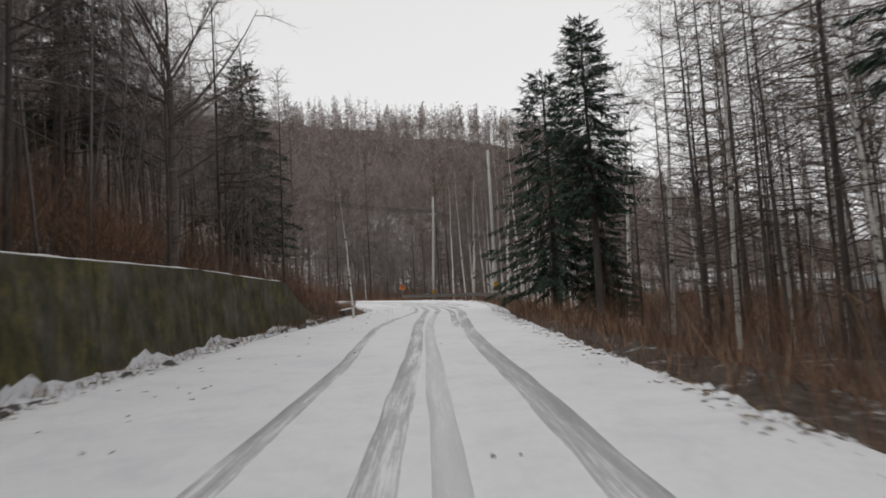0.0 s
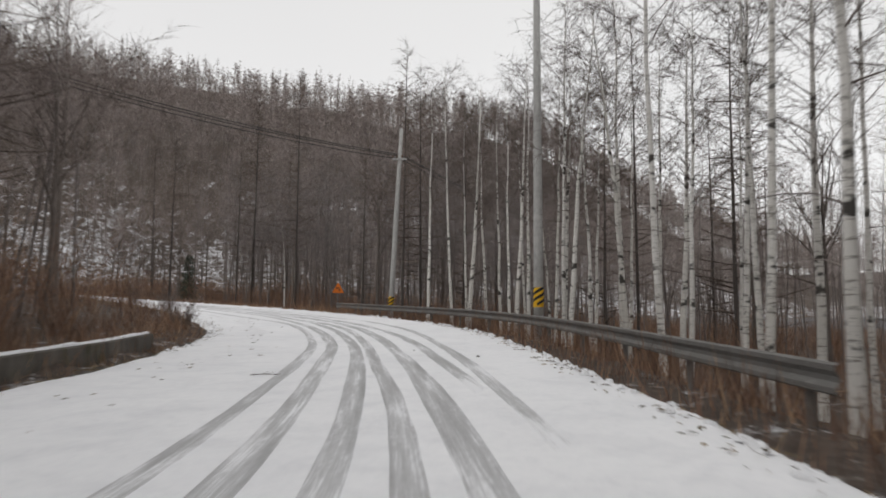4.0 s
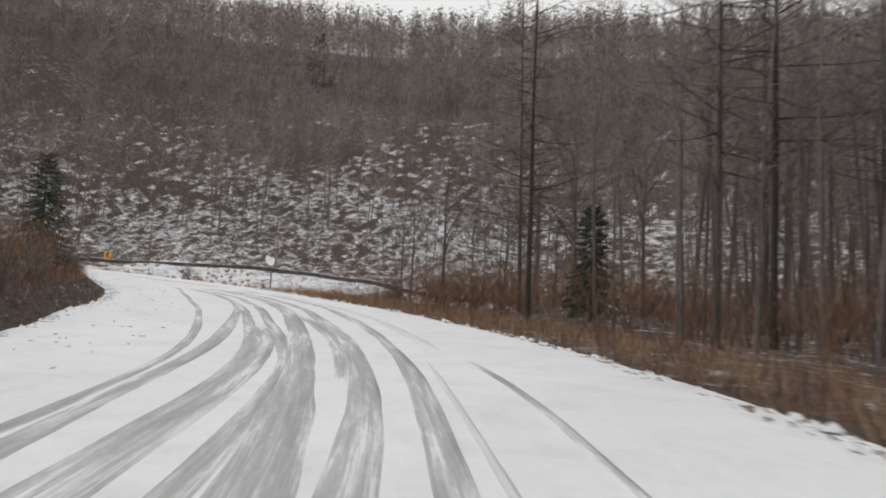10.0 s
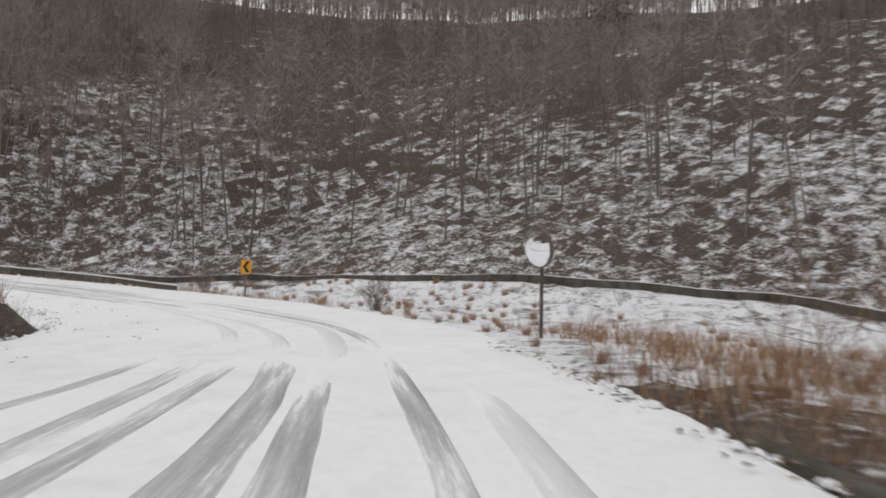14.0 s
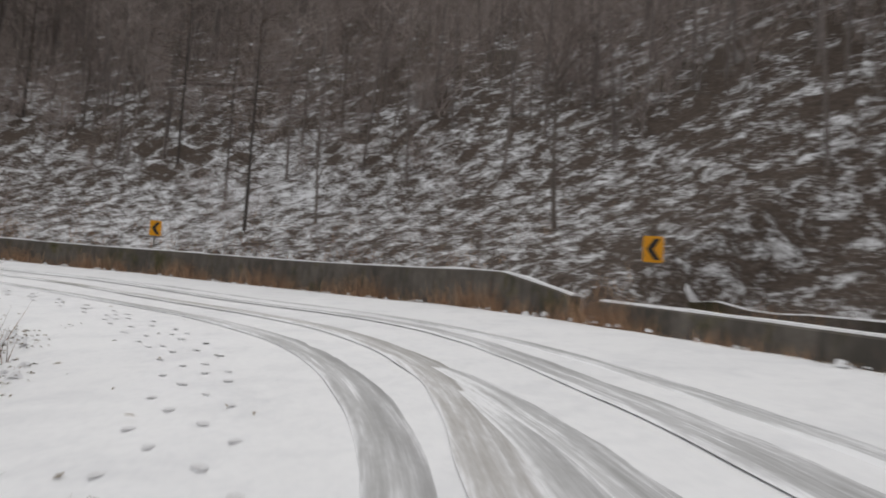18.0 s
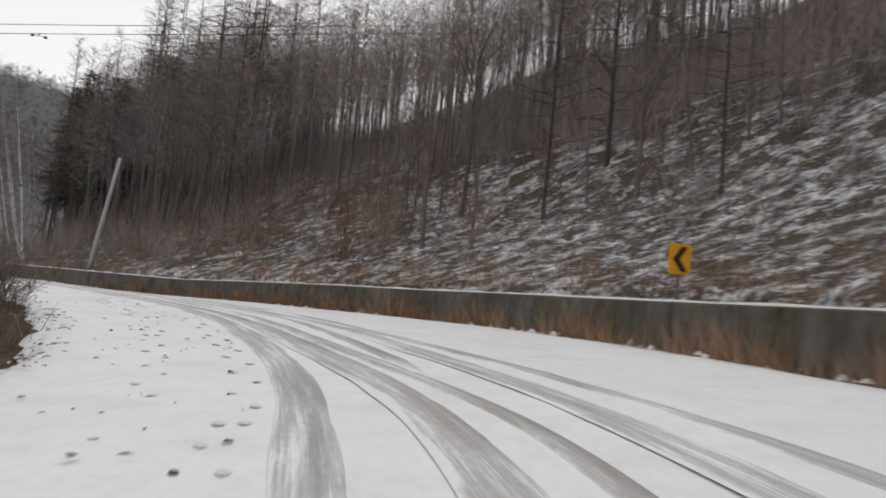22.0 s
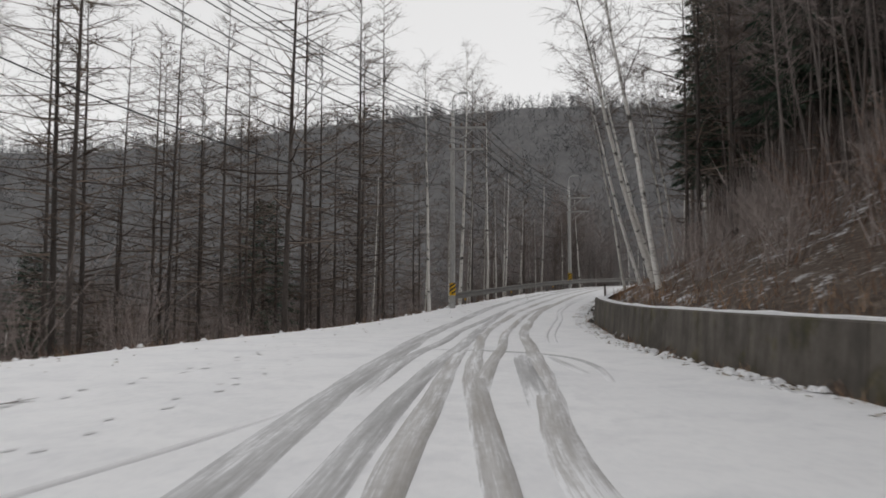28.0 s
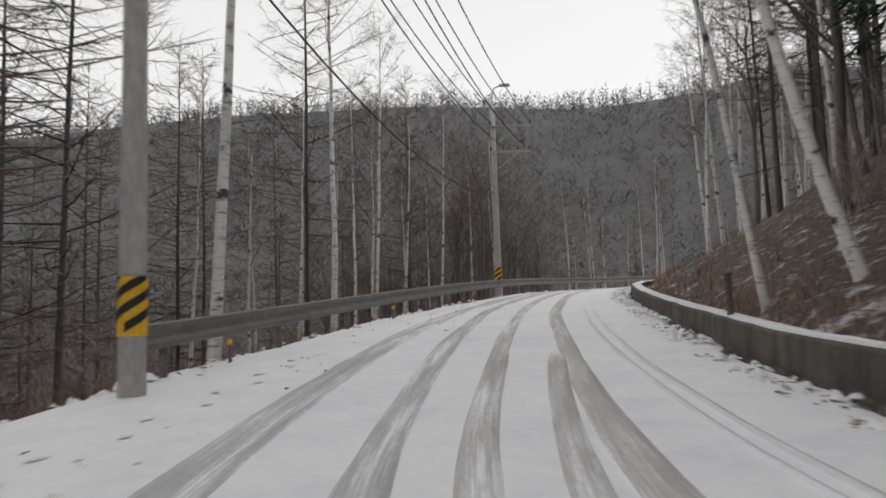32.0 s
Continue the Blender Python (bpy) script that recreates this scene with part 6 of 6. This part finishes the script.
def cable(name, a, b, sag, radius, label):
    s = Shape()
    a, b = Vector(a), Vector(b)
    pts = [a.lerp(b, i / 14) - Vector((0, 0, sag * 4 * (i / 14) * (1 - i / 14))) for i in range(15)]
    s.tube(pts, [radius] * 15, 5)
    return tagged(part(name, s, MAT["wire"]), label, "cable", "overhead cables")


WIRE = "thin black overhead power cable"
for dz, dx in ((0.0, 0.0), (0.45, 0.25), (0.9, -0.25)):
    cable("power_cable", (-1.9 + dx, 46.4, 12.1 + 0.4 * dz), (-44.9, 15.2 + 2 * dx, 22.4 + 0.6 * dz), 2.5, 0.025, WIRE)
    cable("power_cable", (-1.9 + dx, 46.4, 12.1 + 0.4 * dz), (26 + dx, 98, 9.0 + 0.6 * dz), 1.2, 0.025, WIRE)


for dz in (0.0, 0.55):
    cable("power_cable", (-44.8, 16.0, 22.5 + dz), (-97.0, -15.5, 37.5 + dz), 0.5, 0.02, WIRE)


def cable_damper(x, y, z):
    """A small stock-bridge weight: a clamp under a wire with a bar and two bells."""
    d = thing("cable_damper", (x, y, z), "small dark vibration damper hanging under an overhead cable", "cable fitting", "", 31)
    clamp, bar = Shape(), Shape()
    clamp.box((0, 0, -0.05), (0.07, 0.07, 0.16), bevel=0.015)
    part("clamp", clamp, MAT["wire"], d)
    bar.tube([(-0.34, 0, -0.14), (0, 0, -0.11), (0.34, 0, -0.14)], [0.014] * 3, 6)
    part("bar", bar, MAT["wire"], d)
    for side in (-1, 1):
        bell = Shape()
        bell.tube([(side * 0.24, 0, -0.13), (side * 0.27, 0, -0.135), (side * 0.4, 0, -0.145), (side * 0.44, 0, -0.15)], [0.03, 0.07, 0.085, 0.05], 10)
        part("bell", bell, MAT["wire"], d)


cable_damper(-57.33, 8.44, 25.73)


def arm_end(x, y, turn, reach, z):
    return x + reach * math.cos(radians(turn)), y + reach * math.sin(radians(turn)), height_at(x, y) + z


for q in (-0.1, 0.5, 1.1, 1.7):
    cable("power_cable", arm_end(-44.8, 16.0, 256, q * 0.6, 12.25), arm_end(-28.87, -12.4, 232, q, 10.25), 0.9, 0.02, WIRE)
    cable("power_cable", arm_end(-28.87, -12.4, 232, q, 10.25), arm_end(-15.5, -35.4, 220, q, 8.35), 0.8, 0.02, WIRE)
for q in (0.5, 1.5):
    cable("power_cable", arm_end(-44.8, 16.0, 256, q * 0.6, 10.95), arm_end(-28.87, -12.4, 232, q, 9.05), 1.0, 0.02, WIRE)
    cable("power_cable", arm_end(-28.87, -12.4, 232, q, 9.05), arm_end(-15.5, -35.4, 220, q, 7.15), 0.9, 0.02, WIRE)
cable("service_cable", arm_end(-44.8, 16.0, 256, 0, 8.0), arm_end(-28.87, -12.4, 232, 0, 6.9), 1.4, 0.022, "drooping black service cable between two poles")
cable("service_cable", arm_end(-28.87, -12.4, 232, 0, 6.9), arm_end(-15.5, -35.4, 220, 0, 5.0), 1.2, 0.022, "drooping black service cable between two poles")


# ---- small things on the road ----
def footprints():
    """Trails of trodden prints in the snow: shallow dished ovals."""
    r = random.Random(5)
    verts, faces = [], []
    for lo, hi, lat, sway in ((18.6, 26.0, -0.75, 0.25), (18.3, 22.5, -1.25, 0.25), (23.2, 26.5, -1.6, 0.3), (27.6, 31.0, -3.2, 0.3), (28.0, 30.5, -4.6, 0.4), (5.5, 9.5, -4.4, 0.3), (31, 33.5, -3.3, 0.3)):
        s = np.interp(lo, rmark, station)
        end = np.interp(hi, rmark, station)
        side = 1
        while s < end:
            k = int(s / STEP)
            x, y, z = surface_at(k, lat + 0.12 * side + sway * noise.noise((s * 0.2, lat, 0)))
            a = math.atan2(tangent[k][1], tangent[k][0]) + rnd(r, -0.3, 0.3)
            c, q = math.cos(a), math.sin(a)
            b = len(verts)
            grow = rnd(r, 0.8, 1.15)
            for rad, dz in ((1.0, 0.007), (0.7, 0.009)):
                for j in range(10):
                    w = 2 * math.pi * j / 10
                    u, v = 0.115 * grow * rad * math.cos(w), 0.055 * grow * rad * math.sin(w) * (1 + 0.25 * math.cos(w))
                    verts.append((x + u * c - v * q, y + u * q + v * c, z + dz))
            faces.extend([(b + j, b + (j + 1) % 10, b + 10 + (j + 1) % 10, b + 10 + j) for j in range(10)])
            faces.append(tuple(b + 10 + j for j in range(10)))
            side = -side
            s += rnd(r, 0.55, 0.8)
    me = bpy.data.meshes.new("footprints")
    me.from_pydata(verts, [], faces)
    me.materials.append(MAT["print"])
    tagged(new("footprints", me), "trails of grey footprints in the road snow", "footprints", kind="stuff")


footprints()


def stone(x, y, z, size, seed):
    r = random.Random(seed)
    bm = bmesh.new()
    bmesh.ops.create_icosphere(bm, subdivisions=2, radius=size)
    for v in bm.verts:
        v.co *= 1 + rnd(r, -0.22, 0.22)
        v.co.z *= 0.6
    me = bpy.data.meshes.new("stone")
    bm.to_mesh(me)
    bm.free()
    me.materials.append(MAT["stone"])
    ob = new("stone", me)
    ob.location = (x, y, z + size * 0.25)
    return tagged(ob, "small dark stone lying on the snow", "stone", "stones on the road")


for i, (m, lat, size) in enumerate([(22.68, -0.96, 0.035), (23.27, -0.79, 0.035), (21.92, -1.93, 0.03), (24.0, -2.3, 0.03), (5.59, 1.4, 0.035), (5.89, 0.17, 0.02), (0.84, 0.41, 0.022), (0.84, 0.61, 0.016), (1.76, -1.48, 0.03), (1.88, 0.26, 0.018), (26.91, -2.95, 0.035), (27.07, -3.33, 0.03), (27.29, -3.8, 0.03), (26.85, -2.16, 0.05)]):
    k = int(np.argmin(np.abs(rmark - m)))
    stone(*surface_at(k, lat), size, i)


def post_marker(x, y, h, label):
    s = thing("post", (x, y, height_at(x, y)), label, "post", "")
    p = Shape()
    p.tube([(0, 0, -0.3), (0, 0, h * 0.5), (0.02, 0, h)], [0.06, 0.058, 0.055], 8)
    part("stake", p, MAT["rust"], s)
    c = Shape()
    c.box((0.02, 0, h + 0.01), (0.14, 0.14, 0.03), bevel=0.02)
    part("top_cap", c, MAT["rust"], s)
    return s


post_marker(-32.4, -20.6, 1.35, "dark rusty iron post on the wall top")


def reflector(mark, lat):
    x, y, z, turn = at_mark(mark, lat)
    s = thing("road_reflector", (x, y, height_at(x, y)), "amber reflector on a short post by the guardrail", "reflector", "reflectors", turn)
    p = Shape()
    p.tube([(0, 0, -0.25), (0, 0, 0.5)], [0.03, 0.03], 8)
    part("stake", p, MAT["zinc"], s)
    lens = Shape()
    lens.tube([(0, -0.03, 0.45), (0, -0.05, 0.45), (0, -0.06, 0.45)], [0.05, 0.05, 0.035], 12)
    part("lens", lens, MAT["lens"], s, "amber lens")


for m in (33.35, 34.4, 35.5):
    reflector(m, float(-np.interp(m, [33.3, 34.5, 36], [4.5, 3.75, 2.5])))


# ---- shrubs at the road's edge ----
def shrub_meshes(seed, height, stems):
    r = random.Random(seed)
    wood = Shape()
    for _ in range(stems):
        a = rnd(r, 0, 6.28)
        t = rnd(r, 0.1, 0.9)
        b = limb(wood, r, (rnd(r, -0.2, 0.2), rnd(r, -0.2, 0.2), -0.15), (math.cos(a) * t, math.sin(a) * t, 1), height * rnd(r, 0.5, 1.0), 0.014, 0.01, 0.15, 4, 3)
        for _ in range(4):
            c = limb(wood, r, on_line(b, rnd(r, 0.25, 0.95)), (b[-1] - b[0]).normalized() + Vector((rnd(r, -1, 1), rnd(r, -1, 1), rnd(r, -0.2, 0.5))), height * rnd(r, 0.15, 0.35), 0.006, 0, 0.2, 2, 3)
            twigs(wood, r, c, 9, 0.3, 0.004, 0.1, 1.1)
        twigs(wood, r, b, 10, 0.35, 0.004, 0.1, 1.1)
    return wood.mesh("bush_body", MAT["twig"])


SHRUBS = [shrub_meshes(90 + i, h, n) for i, (h, n) in enumerate([(1.5, 22), (1.9, 26), (1.2, 20)])]
rs = random.Random(8)
SHRUB_SPOTS = [(15.4, -8.6), (15.9, -7.7), (16.4, -7.2), (18.6, -4.3), (18.9, -4.6), (19.3, -4.2), (11.6, -8.2), (12.2, -8.8), (12.8, -8.9), (7.2, -7.2), (8.4, -7.4), (9.6, -7.6), (4.2, -7.4), (17.9, 7.9), (16.9, 7.4), (14.2, 6.8), (14.6, 7.6)]
SHRUB_SPOTS += [(22.5 + 0.19 * i, -4.0 - 0.55 * (i % 3) - 0.3 * (i % 2)) for i in range(22)]
for m, lat in SHRUB_SPOTS:
    x, y, _, _ = at_mark(m, lat)
    if off_road(x, y, 0.3):
        s = thing("shrub", (x, y, height_at(x, y)), "bare brown leafless shrub at the road edge", "shrub", "roadside shrubs", rnd(rs, 0, 360))
        part("bush_body", SHRUBS[rs.randrange(3)], None, s)


# ---- grass tufts on the snowy verge ----
def tuft_mesh(seed):
    r = random.Random(seed)
    s = Shape()
    for _ in range(70):
        a, t = rnd(r, 0, 6.28), rnd(r, 0.1, 0.9)
        h = rnd(r, 0.15, 0.38)
        x, y = rnd(r, -0.09, 0.09), rnd(r, -0.09, 0.09)
        w = 0.006
        k = len(s.v)
        s.v.extend([(x - w, y, -0.04), (x + w, y, -0.04), (x + math.cos(a) * t * h, y + math.sin(a) * t * h, h)])
        s.f.append((k, k + 1, k + 2))
        s.m.append(0)
    return s.mesh("tuft", MAT["grass"])


TUFTS = [tuft_mesh(i) for i in range(3)]
rs = random.Random(12)
for i in range(230):
    m, e = rnd(rs, 14.9, 18.2), rnd(rs, 0.7, 10)
    k = int(np.argmin(np.abs(rmark - m)))
    p = rc[k] + (rright_w[k] + e) * rright[k]
    s = thing("grass_tuft", (p[0], p[1], height_at(p[0], p[1])), "tan dry grass tuft standing in the snow", "grass", "grass tufts on the verge", rnd(rs, 0, 360))
    part("tuft", TUFTS[rs.randrange(3)], None, s)


# ---- crumbled edge of the road: litter, rubble and clods of snow ----
def edge_bits(name, label, zones, mat, seed, size, solid):
    """Small pieces along the road's edges: flat leaves and twigs, or lumpy clods."""
    r = np.random.RandomState(seed)
    verts, faces, base = [], [], 0
    lump = np.array([(1, 0, 0), (0.4, 0.9, 0), (-0.8, 0.6, 0), (-0.9, -0.5, 0), (0.3, -1, 0), (0.4, 0.2, 0.7), (-0.4, 0.3, 0.6), (-0.1, -0.5, 0.65)])
    lump_f = [(0, 1, 5), (1, 6, 5), (1, 2, 6), (2, 3, 6), (3, 7, 6), (3, 4, 7), (4, 0, 7), (0, 5, 7), (5, 6, 7)]
    for lo, hi, sgn, near, far, count in zones:
        m = r.uniform(lo, hi, count)
        k = np.clip(np.searchsorted(rmark, m), 0, len(rmark) - 1)
        e = near + (far - near) * r.beta(1.6, 1.6, count)
        keep = np.sin(station[k] * 1.1 + sgn) + np.sin(station[k] * 2.7) + r.normal(0, 0.8, count) > -0.4
        k, e = k[keep], e[keep]
        lat = sgn * (np.where(sgn > 0, rright_w[k], rleft_w[k]) + e)
        p = rc[k] + lat[:, None] * rright[k] + tangent[k] * r.uniform(-0.4, 0.4, (len(k), 1))
        top = rz[k] + lat * rbank[k]
        z = np.where(e < 0.02, top, np.maximum(ground_height(p[:, 0], p[:, 1]), top - np.minimum(0.35, 0.55 * np.maximum(e, 0)) + 0.02))
        for i in range(len(k)):
            s = size * r.uniform(0.4, 1.3)
            a = r.uniform(0, 6.283)
            c, q = math.cos(a), math.sin(a)
            if solid:
                v = lump * r.uniform(0.7, 1.3, (8, 3)) * s
                f = lump_f
                lift = -0.012
            else:
                w = s * r.uniform(0.12, 0.6)
                v = np.array([(-s, 0, 0), (0, -w, 0.25 * w), (s, 0, 0.01), (0, w, 0.02)])
                f = [(0, 1, 2), (0, 2, 3)]
                lift = 0.014
            verts.append(np.stack([v[:, 0] * c - v[:, 1] * q + p[i, 0], v[:, 0] * q + v[:, 1] * c + p[i, 1], v[:, 2] + z[i] + lift], 1))
            faces.append(np.array(f) + base)
            base += len(v)
    ob = new(name, array_mesh(name, np.concatenate(verts), np.concatenate(faces), mat, solid))
    return tagged(ob, label, "litter", kind="stuff")


edge_bits("leaf_litter", "brown dead leaves and twigs along the road edge", [
    (-2, 9.2, 1, -0.5, 0.7, 4200), (9.2, 15.5, 1, -0.4, 0.7, 2200), (-1, 6, -1, -0.4, 1.1, 4200), (6, 26, -1, -0.4, 0.6, 3200),
    (26, 37, -1, -0.4, 0.6, 2200), (28, 38, 1, -0.6, 0.3, 2200), (18, 28, 1, -0.2, 0.3, 1200), (-1, 36, -1, -3.0, -0.3, 900),
], MAT["creeper"], 3, 0.055, False)
edge_bits("snow_clods", "clods of snow crumbled along the road edge", [
    (-1, 4.5, -1, -0.35, 1.0, 2600), (-2, 9.2, 1, -0.2, 0.6, 1300), (9.2, 15.5, 1, -0.2, 0.6, 700), (6, 26, -1, -0.2, 0.5, 900),
    (29, 37, 1, -0.5, 0.25, 900), (18, 29, 1, -0.1, 0.28, 500), (26, 37, -1, -0.2, 0.5, 500),
], MAT["cap"], 4, 0.085, True)
edge_bits("rubble", "dark broken stones at the end of the crumbling wall", [
    (3.1, 4.8, -1, 0.0, 1.3, 800), (2.4, 3.2, -1, 0.0, 0.3, 120), (-1, 2.2, -1, -0.1, 0.3, 160), (4.6, 6.5, -1, 0.1, 0.9, 120), (31.5, 34, 1, 0.0, 0.4, 60),
], MAT["stone"], 5, 0.13, True)


# ---- fallen wood ----
def fallen_branch(mark, lat, length, turn, seed):
    r = random.Random(seed)
    x, y, z, heading = at_mark(mark, lat)
    ob = thing("fallen_branch", (x, y, z + 0.012), "thin dark fallen branch lying on the road snow", "branch", "fallen branches", heading + turn)
    s = Shape()
    b = limb(s, r, (-length / 2, 0, 0.01), (1, 0, 0.0), length, 0.009, 0.0, 0.0, 6, 5)
    for _ in range(4):
        q = on_line(b, rnd(r, 0.3, 0.95))
        s.tube([q, q + Vector((rnd(r, 0.1, 0.35), rnd(r, -0.25, 0.25), rnd(r, 0.0, 0.04)))], [0.006, 0.003], 4)
    part("stick", s, MAT["bark"], ob)


for i, (m, lat, n, turn) in enumerate([(18.22, -0.75, 0.95, 8), (26.34, -2.8, 0.8, -15), (5.3, -2.6, 0.4, 40), (29.0, -5.0, 0.5, 70)]):
    fallen_branch(m, lat, n, turn, i)


def fallen_log(a, b, radius):
    a, b = Vector(a), Vector(b)
    mid = (a + b) / 2
    ob = thing("fallen_log", (mid.x, mid.y, height_at(mid.x, mid.y)), "dark fallen tree trunk lying across the snowy slope", "log", "")
    s = Shape()
    pts = []
    for i in range(7):
        p = a.lerp(b, i / 6)
        pts.append(Vector((p.x - mid.x, p.y - mid.y, height_at(p.x, p.y) - height_at(mid.x, mid.y) + radius * 0.8)))
    s.tube(pts, [radius * (1.15 - 0.09 * i) for i in range(7)], 9)
    part("log_body", s, MAT["bark"], ob, smooth=True)
    for i in (2, 3, 5):
        t = Shape()
        t.tube([pts[i], pts[i] + Vector((0.3, -0.4, 0.6 + 0.2 * i))], [radius * 0.3, radius * 0.1], 5)
        part("broken_limb", t, MAT["bark"], ob)


fallen_log((-107.5, 27.9, 0), (-111.9, 40.0, 0), 0.14)
